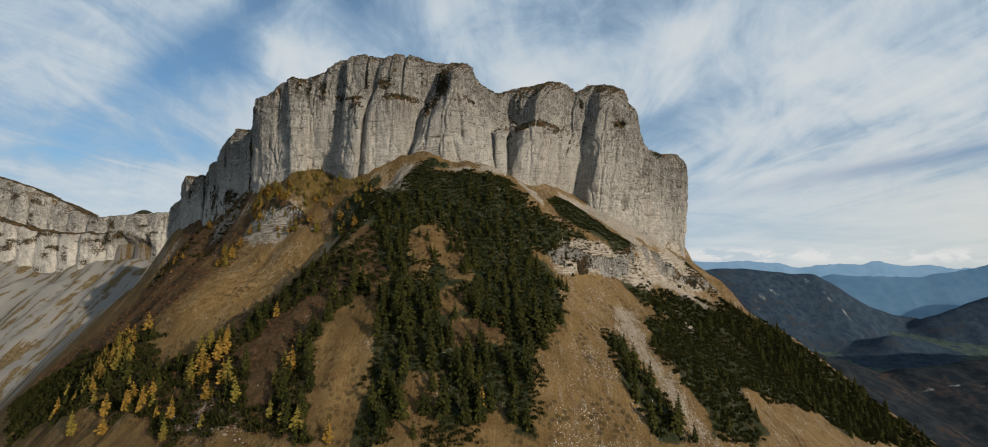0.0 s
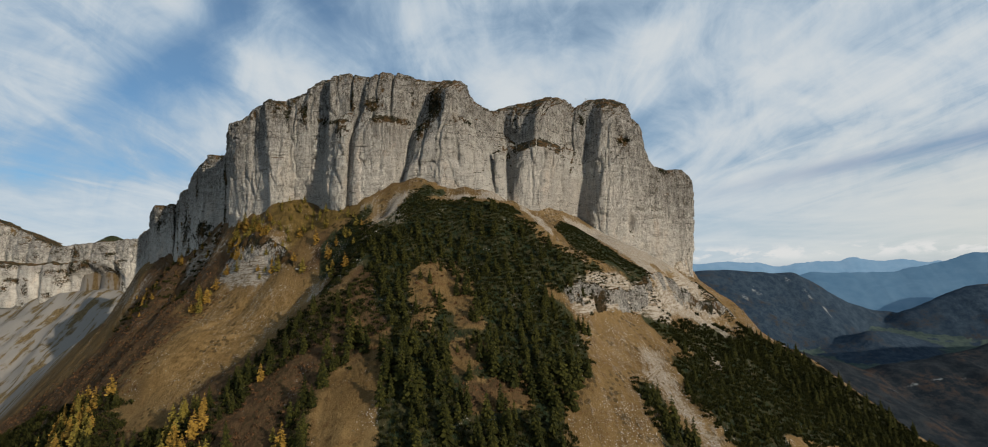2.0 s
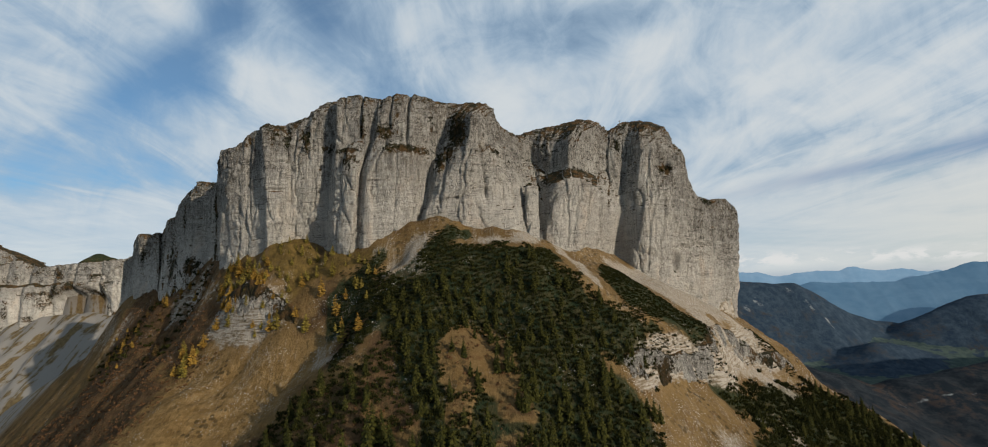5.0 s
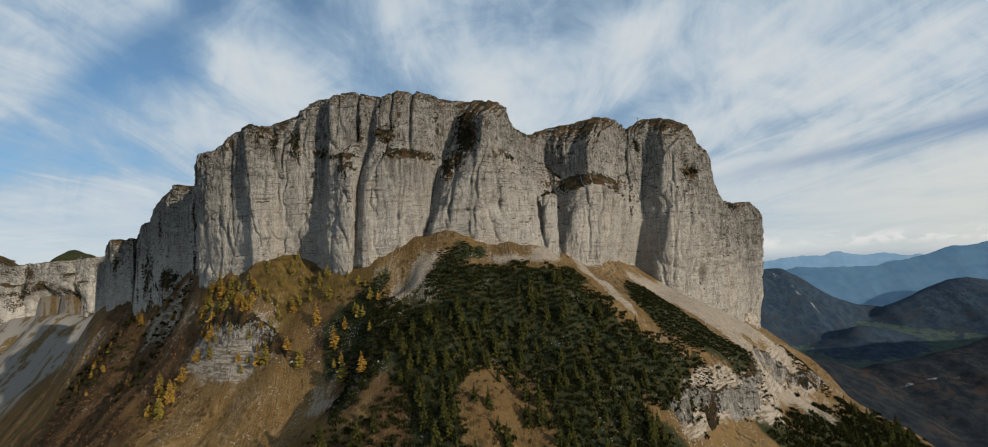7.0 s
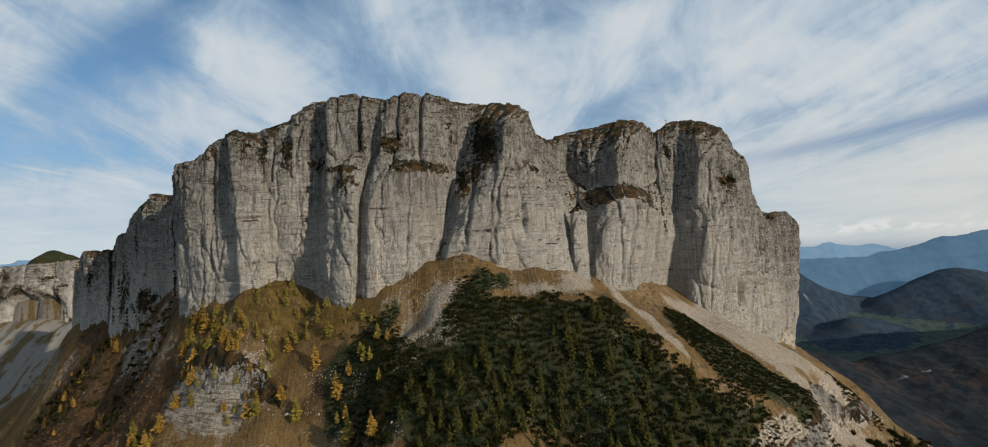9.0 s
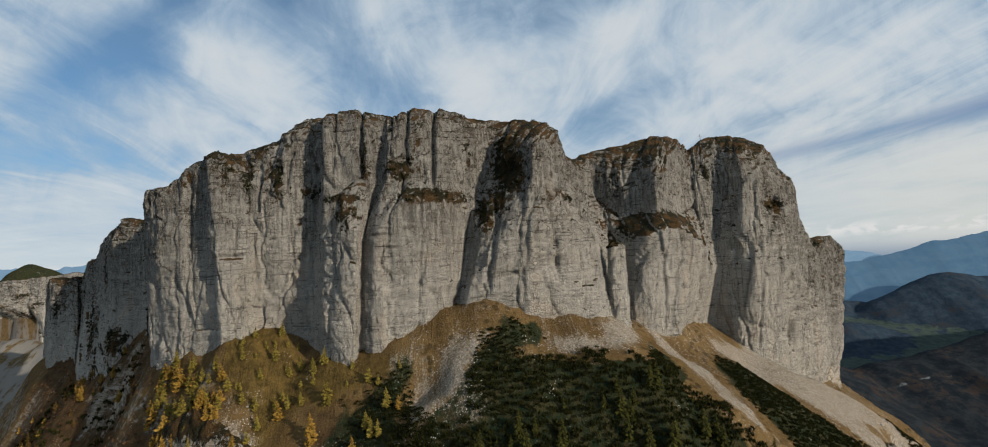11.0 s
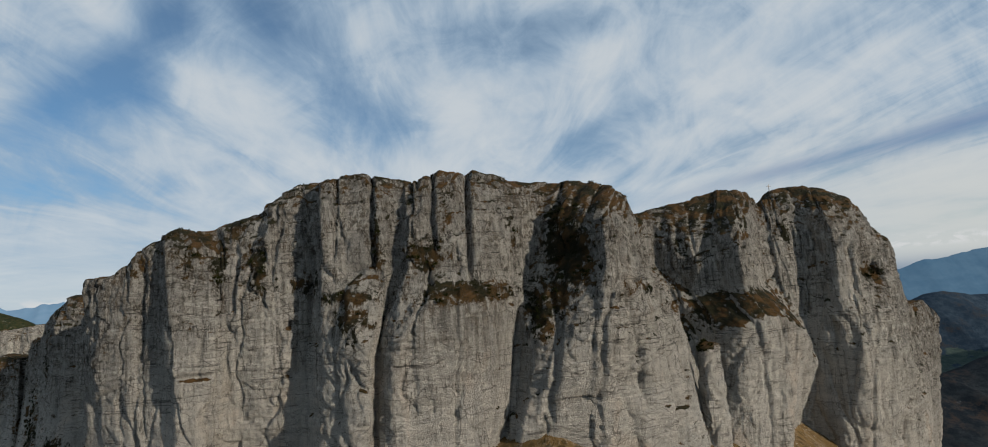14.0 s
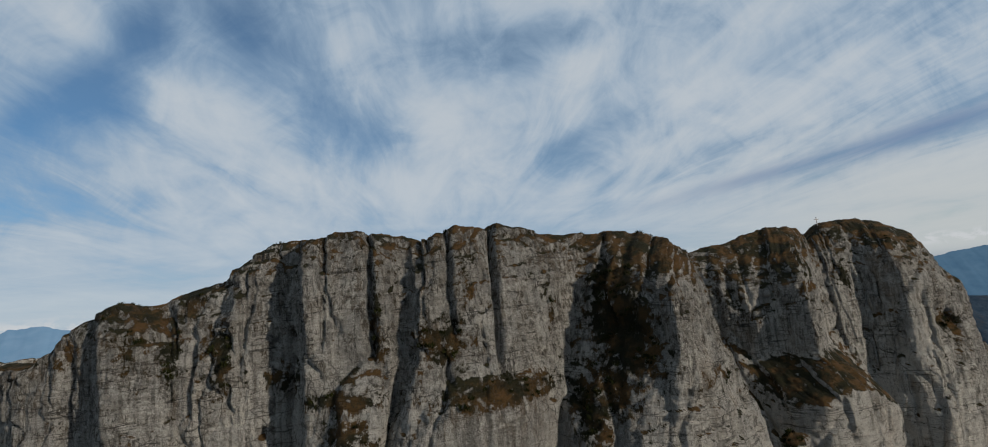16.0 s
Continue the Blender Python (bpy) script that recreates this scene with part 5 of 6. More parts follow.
def outcrop(name, line, drop, label, step=0.7):
    """A low rock step in the slope, along a line of the plan; drop: its height."""
    p = np.array(line, float)
    d = np.concatenate([[0], np.cumsum(np.hypot(np.diff(p[:, 0]), np.diff(p[:, 1])))])
    u = np.linspace(0, d[-1], max(4, int(d[-1] / 9)))
    x, y = np.interp(u, d, p[:, 0]), np.interp(u, d, p[:, 1])
    tx, ty = np.gradient(x), np.gradient(y)
    n = np.hypot(tx, ty)
    nx, ny = ty / n, -tx / n
    taper = np.sin(np.clip(u / u[-1], 0.04, 0.96) * math.pi) ** 0.5
    made = []
    for k in range(len(u)):
        hgt = drop * taper[k] * (1 + 0.35 * math.sin(k * 1.9) * math.cos(k * 0.7))
        fx, fy = x[k] + nx[k] * 3.0, y[k] + ny[k] * 3.0
        rx, ry = x[k] - nx[k] * 2.0, y[k] - ny[k] * 2.0
        foot = float(terrain(fx, fy)[0])
        made.append((fx, fy, foot - 1, rx, ry, max(float(terrain(rx, ry)[0]), foot) + hgt * 0.35, foot + hgt * 0.5, 0.3))
    return rock_wall(name, made, step, 34, 0.5, [], 2.0, label, soften=2.0, cap=2.5, rough=1.0, turf_k=0.75)


outcrop("rock_band", [(36, 334), (57, 347), (78, 361), (99, 374), (118, 398), (131, 416), (164, 438), (198, 459), (227, 478), (248, 488)], 6.5, "pale broken limestone band across the slope")
rock_body("rock_corner", (243, 499, 15, 13, 300, 340, 2.8, 0.12, 0, 5), "pale limestone corner at the end of the rock band")
outcrop("rock_step", [(-216, 433), (-202, 425), (-190, 418), (-176, 411), (-162, 403), (-146, 395)], 9, "pale limestone step below the larch nose")

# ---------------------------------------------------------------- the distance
# distance haze put into the paint: blue colour plus a faint glow
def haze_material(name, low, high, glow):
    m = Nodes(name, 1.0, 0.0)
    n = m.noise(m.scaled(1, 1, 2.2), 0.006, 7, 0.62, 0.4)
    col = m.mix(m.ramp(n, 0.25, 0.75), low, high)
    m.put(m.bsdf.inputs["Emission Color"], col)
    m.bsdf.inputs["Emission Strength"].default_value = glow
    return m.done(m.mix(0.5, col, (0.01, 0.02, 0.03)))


def mountain_range(name, y, depth, x0, x1, line, amp, wave, seed, material, label):
    """A chain of mountains far off: crest heights by x, with spurs and gullies on the near side."""
    xr = np.linspace(x0, x1, 320)[None]
    k = np.linspace(0, 1, 40)[:, None]
    crest = np.interp(xr, [p[0] for p in line], [p[1] for p in line])
    crest = crest + amp * fbm(xr / wave, seed * 1.7, 0, 5, seed, 0.55)
    fall = (1 - k) ** 1.15
    X = xr + 0 * k
    Y = y - depth * (1 - k) * -1 * -1 + 0 * xr
    Z = -320 + (crest + 320) * (1 - fall)
    Z = Z + amp * 0.9 * fbm(X / (wave * 0.5), Y / (wave * 0.8), 0, 5, seed + 3) * fall * (1 - fall) * 2
    ob = grid_mesh(name, np.stack([X, Y, Z], -1), material)
    return tagged(ob, label, "mountains", kind="structure")


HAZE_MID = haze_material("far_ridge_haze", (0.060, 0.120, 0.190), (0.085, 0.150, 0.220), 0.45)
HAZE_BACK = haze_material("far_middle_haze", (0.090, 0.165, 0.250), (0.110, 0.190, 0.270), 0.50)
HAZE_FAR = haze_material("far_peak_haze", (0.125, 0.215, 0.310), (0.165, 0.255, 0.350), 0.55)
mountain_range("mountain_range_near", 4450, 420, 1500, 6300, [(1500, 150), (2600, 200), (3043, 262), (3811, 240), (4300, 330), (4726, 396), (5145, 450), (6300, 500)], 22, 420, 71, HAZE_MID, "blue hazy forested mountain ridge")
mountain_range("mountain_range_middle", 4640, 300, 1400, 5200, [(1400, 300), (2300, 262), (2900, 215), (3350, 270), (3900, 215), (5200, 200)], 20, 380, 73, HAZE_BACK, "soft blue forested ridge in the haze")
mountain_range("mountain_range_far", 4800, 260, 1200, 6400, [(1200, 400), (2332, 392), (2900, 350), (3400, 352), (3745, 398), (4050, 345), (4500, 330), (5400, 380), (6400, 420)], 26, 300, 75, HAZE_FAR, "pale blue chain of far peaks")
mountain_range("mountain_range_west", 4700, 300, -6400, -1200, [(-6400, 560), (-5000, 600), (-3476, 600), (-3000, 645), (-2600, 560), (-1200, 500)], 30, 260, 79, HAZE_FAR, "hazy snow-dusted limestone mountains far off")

# ---------------------------------------------------------------- plants
def needle_material(name, dark, light, rough=0.8):
    m = Nodes(name, rough, 0.03)
    r = m.random()
    i = m.island()
    n = m.noise(m.place, 0.8, 3, 0.6)
    col = m.mix(m.math("ADD", m.math("MULTIPLY", r, 0.45), m.math("MULTIPLY", i, 0.55)), dark, light)
    col = m.mix(m.ramp(n, 0.4, 0.7), col, m.mix(0.5, dark, (0.01, 0.014, 0.008)))
    return m.done(col)


SPRUCE = needle_material("spruce_needles", (0.009, 0.011, 0.003), (0.060, 0.056, 0.012))
PINE = needle_material("dwarf_pine_needles", (0.009, 0.011, 0.003), (0.040, 0.038, 0.009))
LARCH = needle_material("golden_larch_needles", (0.21, 0.115, 0.020), (0.33, 0.205, 0.040))
LARCH_GREEN = needle_material("fading_larch_needles", (0.15, 0.110, 0.020), (0.24, 0.19, 0.038))
RUSSET = needle_material("russet_larch_needles", (0.10, 0.055, 0.018), (0.19, 0.115, 0.032))
SHRUB = needle_material("autumn_shrub_leaves", (0.060, 0.032, 0.018), (0.155, 0.080, 0.035))
BARK = needle_material("conifer_bark", (0.060, 0.045, 0.035), (0.11, 0.085, 0.065), 0.95)


class Bits:
    """Loose triangles and quads, gathered into one mesh."""

    def __init__(self):
        self.v, self.f = [], []

    def tri(self, a, b, c):
        i = len(self.v)
        self.v += [a, b, c]
        self.f.append((i, i + 1, i + 2))

    def fan(self, pts):
        i = len(self.v)
        self.v += pts
        self.f += [(i, i + k, i + k + 1) for k in range(1, len(pts) - 1)]

    def mesh(self, name, material):
        me = bpy.data.meshes.new(name)
        me.from_pydata([tuple(p) for p in self.v], [], self.f)
        me.materials.append(material)
        return me


def trunk_mesh(h, r, rnd):
    b = Bits()
    ring = lambda z, k: [(k * math.cos(a * math.pi / 3), k * math.sin(a * math.pi / 3), z) for a in range(6)]
    lo, mid = ring(-1.0, r * 1.25), ring(h * 0.5, r * 0.6)
    for a in range(6):
        c = (a + 1) % 6
        b.fan([lo[a], lo[c], mid[c], mid[a]])
        b.tri(mid[a], mid[c], (0, 0, h * 0.97))
    return b.mesh("trunk", BARK)


def conifer_crown(h, spread, whorls, per, droop, thin, material, rnd, bare=0.06):
    """Boughs in whorls; each one is a ragged, sagging roof of twigs."""
    b = Bits()
    for k in range(whorls):
        f = (k + rnd.uniform(-0.3, 0.3)) / whorls
        z = h * (bare + (1 - bare) * f)
        reach = spread * (1 - f) ** 0.85 * min(1.0, 0.55 + 3.0 * f) * rnd.uniform(0.72, 1.12) + 0.14
        turn = rnd.uniform(0, 6.28)
        for i in range(per):
            if rnd.random() < thin:
                continue
            a = turn + 6.283 * i / per + rnd.uniform(-0.25, 0.25)
            r = reach * rnd.uniform(0.5, 1.2)
            c, s = math.cos(a), math.sin(a)
            w = r * rnd.uniform(0.26, 0.42) + 0.10
            dz = droop * r * rnd.uniform(0.7, 1.3)
            z = h * (bare + (1 - bare) * f) + rnd.uniform(-0.5, 0.5) * h / whorls

            def at(u, v, lift):
                return (c * u - s * v, s * u + c * v, z + lift)

            root, tip = at(0, 0, 0.10 * r), at(r, 0, -dz)
            m1, m2 = at(r * 0.55, w, -dz * 0.75 - 0.16 * r), at(r * 0.55, -w, -dz * 0.75 - 0.16 * r)
            ridge = at(r * 0.6, 0, -dz * 0.35)
            t1, t2 = at(r * 0.85, w * 0.9, -dz - 0.2 * r), at(r * 0.85, -w * 0.9, -dz - 0.2 * r)
            b.tri(root, m1, ridge)
            b.tri(root, ridge, m2)
            b.tri(ridge, m1, t1)
            b.tri(ridge, t1, tip)
            b.tri(ridge, tip, t2)
            b.tri(ridge, t2, m2)
    b.fan([(0.22, 0, h * 0.93), (-0.1, 0.2, h * 0.93), (-0.1, -0.2, h * 0.93), (0, 0, h * 1.02)])
    b.tri((0.18, 0, h * 0.93), (-0.18, 0, h * 0.93), (0, 0, h * 1.03))
    b.tri((0, 0.18, h * 0.93), (0, -0.18, h * 0.93), (0, 0, h * 1.03))
    return b.mesh("crown", material)


def conifer(name, h, spread, whorls, per, droop, thin, material, seed, label, group, bare):
    rnd = random.Random(seed)
    tree = tagged(new(name), label, "tree", group)
    for part_name, me in (("trunk", trunk_mesh(h, 0.02 * h, rnd)),
                          ("crown", conifer_crown(h, spread, whorls, per, droop, thin, material, rnd, bare))):
        p = new(part_name, me)
        p.parent = tree
    return tree


def clump_arrays(seed, tufts, radius, height):
    """A low cushion of upswept twigs: corner places, three to a triangle."""
    rnd = np.random.RandomState(seed)
    a = rnd.uniform(0, 2 * math.pi, tufts)
    r = radius * np.sqrt(rnd.uniform(0, 1, tufts))
    base = np.stack([r * np.cos(a), r * np.sin(a), height * 0.75 * np.sqrt(np.clip(1 - (r / radius) ** 2, 0, 1)) - 0.1], 1)
    way = np.stack([np.cos(a) * r / radius * 0.8, np.sin(a) * r / radius * 0.8, np.ones(tufts)], 1) + rnd.normal(0, 0.28, (tufts, 3))
    way /= np.linalg.norm(way, axis=1)[:, None]
    side = np.cross(way, rnd.normal(size=(tufts, 3)))
    side /= np.linalg.norm(side, axis=1)[:, None]
    long = rnd.uniform(0.5, 1.0, (tufts, 1)) * height * 0.75
    w = rnd.uniform(0.2, 0.42, (tufts, 1)) * radius * 0.62
    tri = np.stack([base - side * w - way * long * 0.4, base + side * w - way * long * 0.4, base + way * long], 1)
    return tri.reshape(-1, 3)


def scatter_mesh(name, prototypes, places, scales, turns, material, label, category):
    """Many small growths or stones, joined into one object."""
    rnd = np.random.RandomState(5)
    pick = rnd.randint(0, len(prototypes), len(places))
    parts = []
    for k, proto in enumerate(prototypes):
        sel = pick == k
        p, s, t = places[sel], scales[sel], turns[sel]
        c, si = np.cos(t)[:, None], np.sin(t)[:, None]
        x = proto[None, :, 0] * c - proto[None, :, 1] * si
        y = proto[None, :, 0] * si + proto[None, :, 1] * c
        z = np.broadcast_to(proto[None, :, 2], x.shape)
        parts.append((np.stack([x, y, z], -1) * s[:, None, None] + p[:, None, :]).reshape(-1, 3))
    v = np.concatenate(parts).astype(np.float32)
    n = len(v) // 3
    me = bpy.data.meshes.new(name)
    me.vertices.add(len(v))
    me.vertices.foreach_set("co", v.reshape(-1))
    me.loops.add(len(v))
    me.loops.foreach_set("vertex_index", np.arange(len(v), dtype=np.int32))
    me.polygons.add(n)
    me.polygons.foreach_set("loop_start", np.arange(0, len(v), 3, dtype=np.int32))
    me.update(calc_edges=True)
    me.materials.append(material)
    return tagged(new(name, me), label, category, kind="stuff")


def strew(outlines, gap, seed, holes=(), edge=5.0, keep=1.0):
    """Places in the outlines, jittered off a lattice."""
    pts = np.array([p for o in outlines for p in o], float)
    (x0, y0), (x1, y1) = pts.min(0) - 3, pts.max(0) + 3
    rnd = np.random.RandomState(seed)
    gx_, gy_ = np.meshgrid(np.arange(x0, x1, gap), np.arange(y0, y1, gap))
    x = (gx_ + rnd.uniform(-0.55, 0.55, gx_.shape) * gap).ravel()
    y = (gy_ + rnd.uniform(-0.55, 0.55, gx_.shape) * gap).ravel()
    wob = edge * fbm(x / 11, y / 11, 0, 3, seed) + rnd.normal(0, 0.15 * edge, x.shape)
    ok = np.zeros(x.shape, bool)
    for o in outlines:
        ok |= inside(x, y, o) + wob > 0
    for o in holes:
        ok &= inside(x, y, o) - wob < 0
    ok &= inside(x, y, FOOT_LINE) < -3
    ok &= rnd.uniform(0, 1, x.shape) < keep * (1.0 + 0.5 * fbm(x / 14, y / 14, 3.3, 3, seed + 7))
    return x[ok], y[ok]


def on_ground(x, y, sink=0.0):
    return np.stack([x, y, terrain(x, y) - sink], 1)


CLEARINGS = (CLEAR_A, CLEAR_B, CLEAR_C, CLEAR_D, SCREE_RIB)
CUSHIONS = [clump_arrays(s, 34, 1.35, 1.5) for s in range(8)]
LOW = [clump_arrays(80 + s, 40, 1.0, 0.8) for s in range(6)]
BROAD = [clump_arrays(40 + s, 22, 0.9, 1.1) for s in range(5)]


def plant_cushions(name, outlines, gap, seed, material, label, category, holes=(), lo=0.7, hi=1.5, keep=1.0, shapes=CUSHIONS):
    x, y = strew(outlines, gap, seed, holes, keep=keep)
    rnd = np.random.RandomState(seed + 1)
    n = len(x)
    return scatter_mesh(name, shapes, on_ground(x, y, 0.2), rnd.uniform(lo, hi, n), rnd.uniform(0, 6.28, n), material, label, category)


plant_cushions("dwarf_pine_thicket", (MAIN_PINE, FOREST), 1.9, 3, PINE, "dense dark green dwarf pine thicket on the spur", "dwarf pine", CLEARINGS, lo=0.55, hi=1.25)
plant_cushions("dwarf_pine_thicket", (EAST_PINE,), 2.3, 4, PINE, "dark green dwarf pine carpet beside the scree chute", "dwarf pine", (SCREE_CHUTE, SCREE_STREAK, SCREE_STREAK_LOW, CHUTE_HEAD))
plant_cushions("dwarf_pine_thicket", (EAST_LOBE, TOP_LOBE, NOSE_PINE, LEDGE_PINE, NOSE_SCRUB, BAND_PINE, PINE_GULLY), 1.25, 5, PINE, "lobes of dwarf pine below the rock wall", "dwarf pine", lo=0.6, hi=1.2, shapes=LOW)
plant_cushions("dwarf_pine_scrub", (EAST_RIM, EAST_EDGE, BAND_FOOT), 2.1, 10, PINE, "dwarf pine scrub along the eastern edge", "dwarf pine", holes=(SCREE_STREAK, SCREE_STREAK_LOW), lo=0.8, hi=1.6, keep=0.72)
plant_cushions("dwarf_pine_scrub", (STRIP_A, STRIP_B, STRIP_C, CHUTE_WOOD, DARK_STRIP), 2.4, 6, PINE, "strips of dwarf pine between dry meadows", "dwarf pine", keep=0.75)
plant_cushions("dwarf_pine_scrub", (SHRUB_WEST, LOW_WEST), 2.7, 7, PINE, "loose dark pine scrub on the western slope", "dwarf pine", lo=0.8, hi=2.2, keep=0.88)
plant_cushions("dwarf_pine_scrub", (LARCH_FOOT, RUSSET_FOOT), 3.8, 17, PINE, "scattered dark pine scrub under the shoulder walls", "dwarf pine", lo=0.8, hi=1.8, keep=0.3)
plant_cushions("autumn_shrubs", (HEATH_WEST, HEATH_FLANK, HEATH_SLOPE, CLEAR_A, CLEAR_B, CLEAR_C, CLEAR_D, FLANK_SCRUB), 2.8, 8, SHRUB, "russet leafless shrubs among heath", "shrubs", lo=0.5, hi=1.3, keep=0.55, shapes=BROAD)

SPRUCE_LABEL = "dark green spruce on the steep slope"
SPRUCES = [conifer("spruce_tree", 10.0, 2.5 + 0.25 * (k % 3), 15, 8, 0.35, 0.06, SPRUCE, 20 + k, SPRUCE_LABEL, "spruces on the spur", 0.03) for k in range(6)]
LARCH_LABEL = "golden autumn larch on the western slope"
GOLD = [conifer("larch_tree", 10.0, 3.0 + 0.5 * (k % 2), 20, 7, 0.12, 0.30, LARCH, 50 + k, LARCH_LABEL, "larches", 0.10) for k in range(3)]
GOLD += [conifer("larch_tree", 10.0, 3.1, 20, 7, 0.12, 0.30, LARCH_GREEN, 60 + k, "yellow-green larch turning in autumn", "larches", 0.10) for k in range(2)]


BROWN = [conifer("larch_tree", 10.0, 2.8, 16, 8, -0.05, 0.30, RUSSET, 70 + k, "russet larch below the shoulder walls", "russet larches", 0.08) for k in range(2)]


def plant_trees(kinds, x, y, lo, hi, seed, used):
    rnd = random.Random(seed)
    z = terrain(x, y)
    for px, py, pz in zip(x, y, z):
        k = rnd.randrange(len(kinds))
        s = rnd.uniform(lo, hi) / 10.0
        m = pose(px, py, pz - 0.2, rnd.uniform(-3, 3), rnd.uniform(-3, 3), rnd.uniform(0, 360)) @ Matrix.Diagonal((s * rnd.uniform(0.85, 1.15), s * rnd.uniform(0.85, 1.15), s, 1))
        if kinds[k] not in used:
            used.add(kinds[k])
            kinds[k].matrix_basis = m
        else:
            copy_thing(kinds[k], Matrix.Translation(m.translation) @ m.to_3x3().to_4x4() @ Matrix.Diagonal([1 / q for q in kinds[k].scale] + [1]))


used = set()


def joined_trees(name, kinds, x, y, lo, hi, seed, label, material=SPRUCE):
    """A stand of trees that cannot be told apart one by one."""
    shapes = []
    for t in kinds:
        tris = []
        for ch in t.children:
            me = ch.data
            me.calc_loop_triangles()
            co = np.array([v.co for v in me.vertices])
            ix = np.array([q.vertices for q in me.loop_triangles])
            tris.append(co[ix].reshape(-1, 3) / 10.0)
        shapes.append(np.concatenate(tris))
    rnd = np.random.RandomState(seed)
    n = len(x)
    return scatter_mesh(name, shapes, on_ground(x, y, 0.2), rnd.uniform(lo, hi, n), rnd.uniform(0, 6.28, n), material, label, "trees")


fx_, fy_ = strew((FOREST,), 5.0, 31, CLEARINGS, keep=0.62)
ok = np.random.RandomState(3).uniform(0, 1, fx_.shape) < smooth(392, 345, fy_) + 0.04
fx_, fy_ = fx_[ok], fy_[ok]
near = fy_ < 285
plant_trees(SPRUCES, fx_[near], fy_[near], 8.5, 18, 1, used)
joined_trees("spruce_wood", SPRUCES, fx_[~near], fy_[~near], 5, 11.5, 41, "dense stand of dark spruces on the spur")
kx_, ky_ = strew((CLEAR_A, CLEAR_B, CLEAR_D), 6.0, 32, edge=3.0, keep=0.42)
plant_trees(SPRUCES, kx_, ky_, 6, 13, 12, used)
sx_, sy_ = strew((STRIP_A, STRIP_C, CHUTE_WOOD), 5.0, 33, keep=0.72)
plant_trees(SPRUCES, sx_, sy_, 8, 16, 2, used)
bx_, by_ = strew((STRIP_B,), 6.0, 34, keep=0.6)
plant_trees(SPRUCES, bx_, by_, 6, 12, 3, used)
ex_, ey_ = strew((EAST_PINE,), 10.0, 35, (SCREE_CHUTE, SCREE_STREAK, SCREE_STREAK_LOW, CHUTE_HEAD), keep=0.6)
close = ex_ < 200
plant_trees(SPRUCES, ex_[close], ey_[close], 5, 9, 4, used)
ex2, ey2 = strew((EAST_PINE, EAST_RIM, EAST_EDGE), 7.0, 39, (SCREE_CHUTE,), keep=0.6)
far_off = ex2 > 200
joined_trees("spruce_wood", SPRUCES, ex2[far_off], ey2[far_off], 6, 11, 42, "spruces along the eastern edge of the slope")
wx_, wy_ = strew((SHRUB_WEST, LOW_WEST), 11.0, 36, keep=0.5)
ok = wx_ > -340
plant_trees(SPRUCES, wx_[ok], wy_[ok], 8, 15, 5, used)
lx_, ly_ = np.array(LARCHES, float).T
plant_trees(GOLD, lx_, ly_, 9, 15, 6, used)
gx2, gy2 = strew((LARCH_NOSE, LARCH_STEP, LARCH_LOW), 4.0, 37, edge=3.0, keep=0.85)
plant_trees(GOLD, gx2, gy2, 5, 11, 7, used)
hx2, hy2 = strew((NOSE_PINE, LARCH_GULLY), 6.0, 38, edge=3.0, keep=0.6)
plant_trees(GOLD, hx2, hy2, 5, 9, 8, used)
rx2, ry2 = strew((RUSSET_FOOT, LARCH_FOOT), 9.0, 43, keep=0.5)
ok = (rx2 > -520)
rx2, ry2 = rx2[ok], ry2[ok]
own = rx2 > -290
plant_trees(BROWN, rx2[own], ry2[own], 5, 10, 11, used)
joined_trees("larch_wood", BROWN, rx2[~own], ry2[~own], 5, 10, 45, "thin stand of russet larches below the shoulder walls", RUSSET)
qx2, qy2 = strew((RUSSET_FOOT,), 9.0, 47, keep=0.4)
joined_trees("larch_wood", GOLD[:3], qx2, qy2, 5, 9.5, 48, "golden larches along the foot of the shoulder walls", LARCH)
cx2, cy2 = strew((LARCH_LEFT, LARCH_MID, LARCH_NEAR), 5.5, 57, edge=3.0, keep=0.7)
plant_trees(GOLD, cx2, cy2, 7, 14, 10, used)
nx2, ny2 = strew((GRASS_NOSE, LARCH_NOSE, OLIVE_NOSE), 5.0, 53, edge=3.0, keep=0.5)
joined_trees("larch_wood", GOLD[3:], nx2, ny2, 3.5, 8, 54, "yellow young larches on the grassy nose", LARCH_GREEN)
mx2, my2 = strew((SHRUB_WEST, LOW_WEST), 13.0, 40, keep=0.6)
ok = mx2 > -330
plant_trees(GOLD, mx2[ok], my2[ok], 7, 14, 9, used)

# pine and turf on the ledges and along the rim
WX, WY, WZ, WT = WALLS["cliff"]
rnd = np.random.RandomState(9)
pick = (WT > 0.55) & (rnd.uniform(0, 1, WT.shape) < 0.028)
pick[-26:] = rnd.uniform(0, 1, WT[-26:].shape) < 0.014 * smooth(0.0, 0.5, fbm(WX[-26:] / 16, WY[-26:] / 16, 0, 3, 83))
pick[-8:] = False
pick &= ~((WX > 5) & (WX < 75) & (WZ < 545))
spots = np.stack([WX[pick], WY[pick], WZ[pick] - 0.5], 1)
for bx, by, bz, bt in WALLS["bodies"]:
    pick = (bt > 0.55) & ~((bx > 8) & (bx < 75) & (bz < 545)) & (rnd.uniform(0, 1, bt.shape) < 0.05)
    spots = np.concatenate([spots, np.stack([bx[pick], by[pick], bz[pick] - 0.5], 1)])
scatter_mesh("ledge_pine", CUSHIONS, spots, rnd.uniform(0.35, 0.9, len(spots)), rnd.uniform(0, 6.28, len(spots)), PINE,
             "dwarf pine cushions on the rock ledges and rim", "dwarf pine")

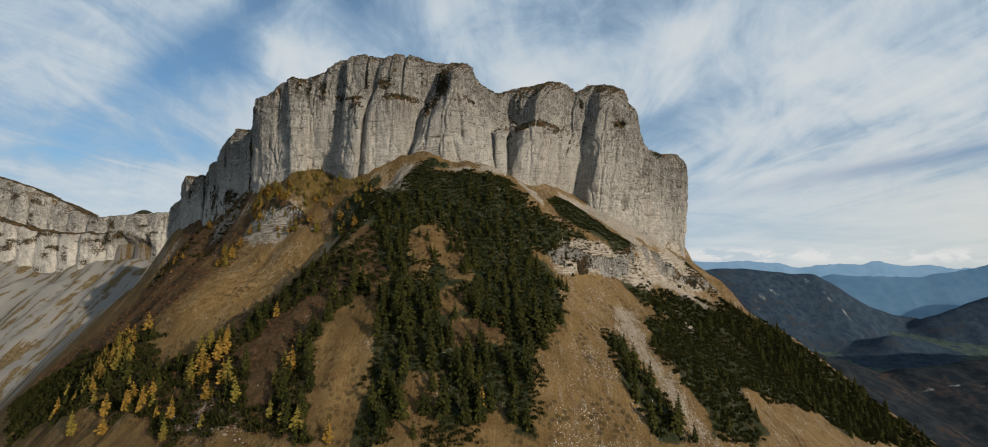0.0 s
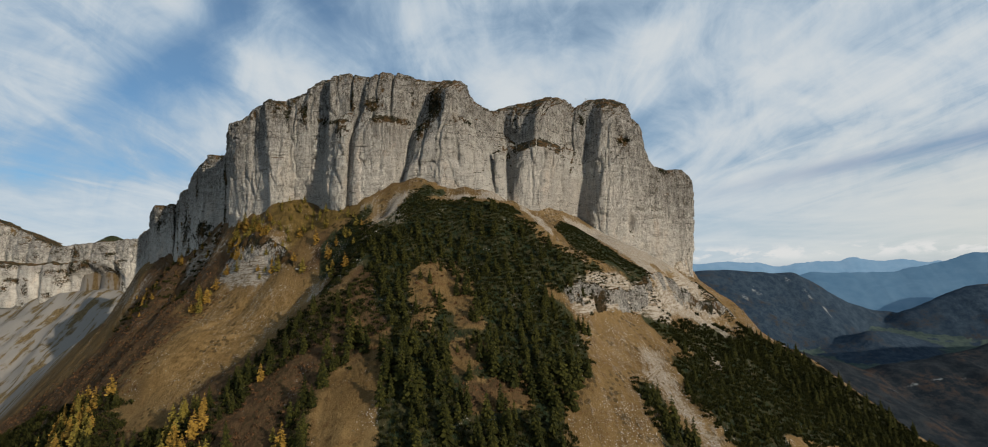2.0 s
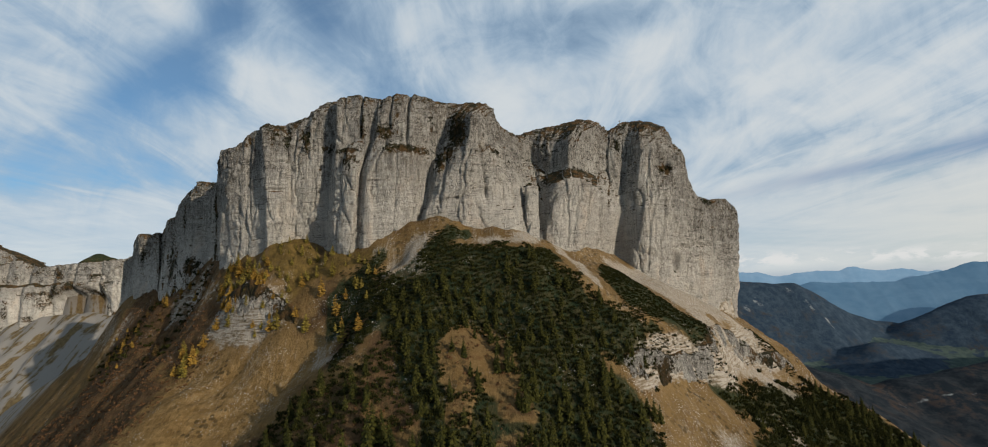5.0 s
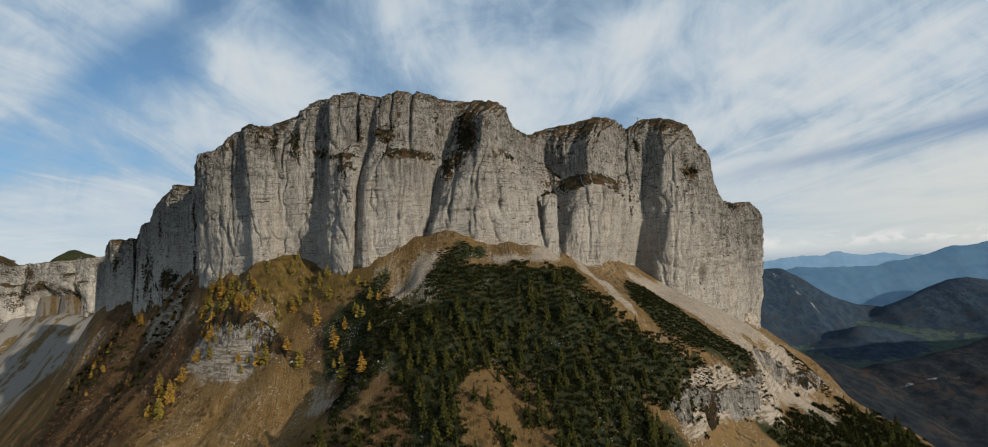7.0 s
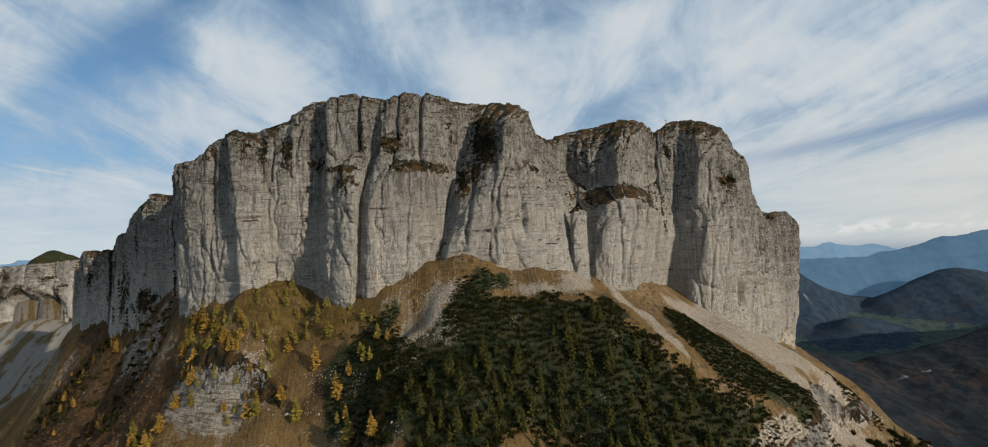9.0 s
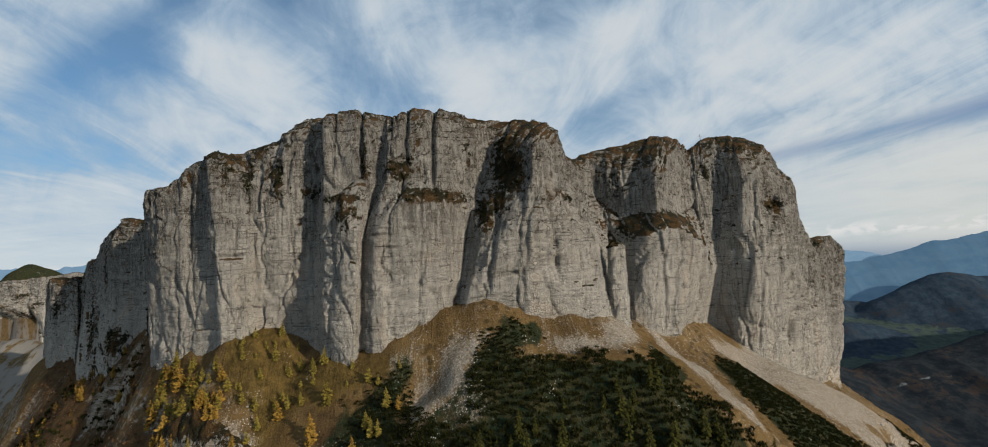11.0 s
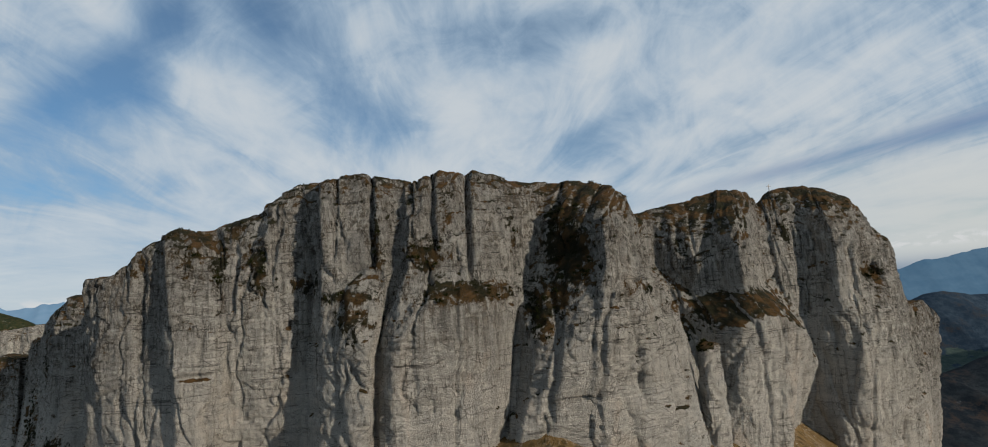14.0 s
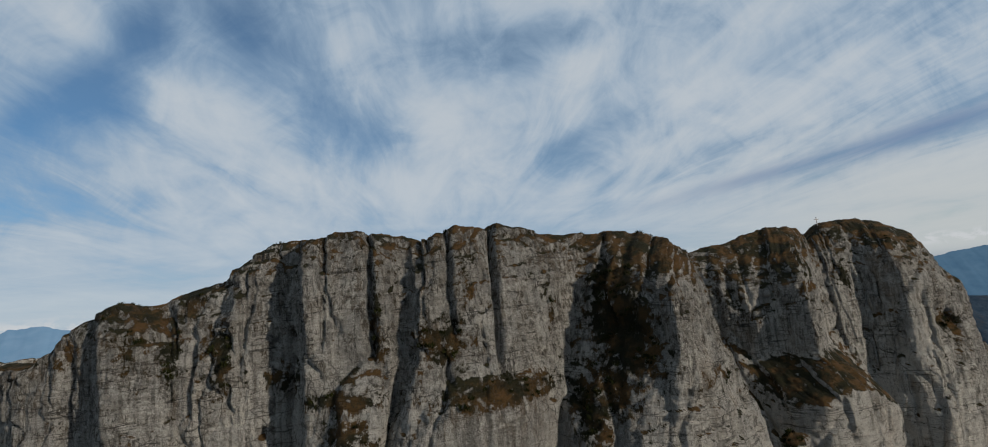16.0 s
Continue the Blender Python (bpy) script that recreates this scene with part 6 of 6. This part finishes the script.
# ---------------------------------------------------------------- stones and the summit cross
def stone_material():
    m = Nodes("loose_limestone", 0.95, 0.1)
    n = m.noise(m.place, 1.5, 5, 0.6)
    col = m.mix(m.island(), (0.20, 0.18, 0.155), (0.40, 0.37, 0.325))
    return m.done(m.mix(m.ramp(n, 0.4, 0.7), col, (0.20, 0.175, 0.14)), n, 0.6, 0.3)


STONE = stone_material()


def stone_shape(seed):
    bm = bmesh.new()
    bmesh.ops.create_icosphere(bm, subdivisions=1, radius=0.5)
    r = random.Random(seed)
    sx, sy, sz = r.uniform(0.8, 1.3), r.uniform(0.7, 1.1), r.uniform(0.45, 0.8)
    for v in bm.verts:
        k = r.uniform(0.75, 1.2)
        v.co = Vector((v.co.x * sx * k, v.co.y * sy * k, v.co.z * sz * k))
    bmesh.ops.triangulate(bm, faces=bm.faces)
    out = np.array([v.co[:] for f in bm.faces for v in f.verts])
    bm.free()
    return out


def strew_stones(name, outlines, gap, seed, lo, hi, label, keep):
    x, y = strew(outlines, gap, seed, keep=keep)
    rnd = np.random.RandomState(seed)
    n = len(x)
    s = lo + (hi - lo) * rnd.uniform(0, 1, n) ** 3
    return scatter_mesh(name, [stone_shape(70 + k) for k in range(6)], on_ground(x, y, 0.0), s, rnd.uniform(0, 6.28, n), STONE, label, "stones")


strew_stones("scree_stones", (SCREE_WEST, SCREE_MID, SCREE_LINE, SCREE_EAST, SCREE_CHUTE, SCREE_GULLY), 2.0, 91, 0.3, 1.6, "pale broken limestone on the scree runs", 0.55)
strew_stones("rock_band_blocks", (ROCK_BAND, ROCK_NOSE, ROCK_LOW), 3.0, 92, 0.4, 2.6, "weathered limestone blocks of the rock band", 0.75)
MEADOW_EAST = [(30, 345), (60, 350), (95, 300), (70, 240), (25, 225), (30, 290)]
MEADOW_WEST = [(-215, 400), (-160, 385), (-130, 345), (-165, 300), (-235, 350)]
strew_stones("meadow_stones", (MEADOW_EAST, MEADOW_WEST), 3.2, 93, 0.25, 1.1, "scattered stones in the dry meadow", 0.5)


def beam(name, size, at, material, parent):
    bm = bmesh.new()
    bmesh.ops.create_cube(bm, size=1.0)
    bmesh.ops.scale(bm, vec=size, verts=bm.verts)
    bmesh.ops.bevel(bm, geom=bm.edges[:], offset=0.03, segments=1, affect="EDGES")
    bmesh.ops.translate(bm, vec=at, verts=bm.verts)
    me = bpy.data.meshes.new(name)
    bm.to_mesh(me)
    bm.free()
    me.materials.append(material)
    ob = new(name, me)
    ob.parent = parent
    return ob


def summit_cross(x, y, z):
    m = Nodes("weathered_steel", 0.55, 0.4)
    m.bsdf.inputs["Metallic"].default_value = 0.6
    steel = m.done(m.mix(m.noise(m.place, 3.0, 4, 0.6), (0.10, 0.10, 0.10), (0.20, 0.19, 0.18)))
    cross = tagged(new("summit_cross"), "dark metal summit cross on the rocky top", "cross")
    cross.location = (x, y, z)
    beam("post", (0.34, 0.30, 5.2), (0, 0, 2.1), steel, cross)
    beam("crossbar", (2.5, 0.28, 0.32), (0, 0, 3.55), steel, cross)
    beam("foot_plate", (0.9, 0.9, 0.3), (0, 0, -0.05), steel, cross)
    return cross


k = np.argmin((WX[-24:-8] - 98.0) ** 2 + (WY[-24:-8] - 505.0) ** 2)
top_z = float(WZ[-24:-8].ravel()[k])
summit_cross(float(WX[-24:-8].ravel()[k]), float(WY[-24:-8].ravel()[k]), top_z)
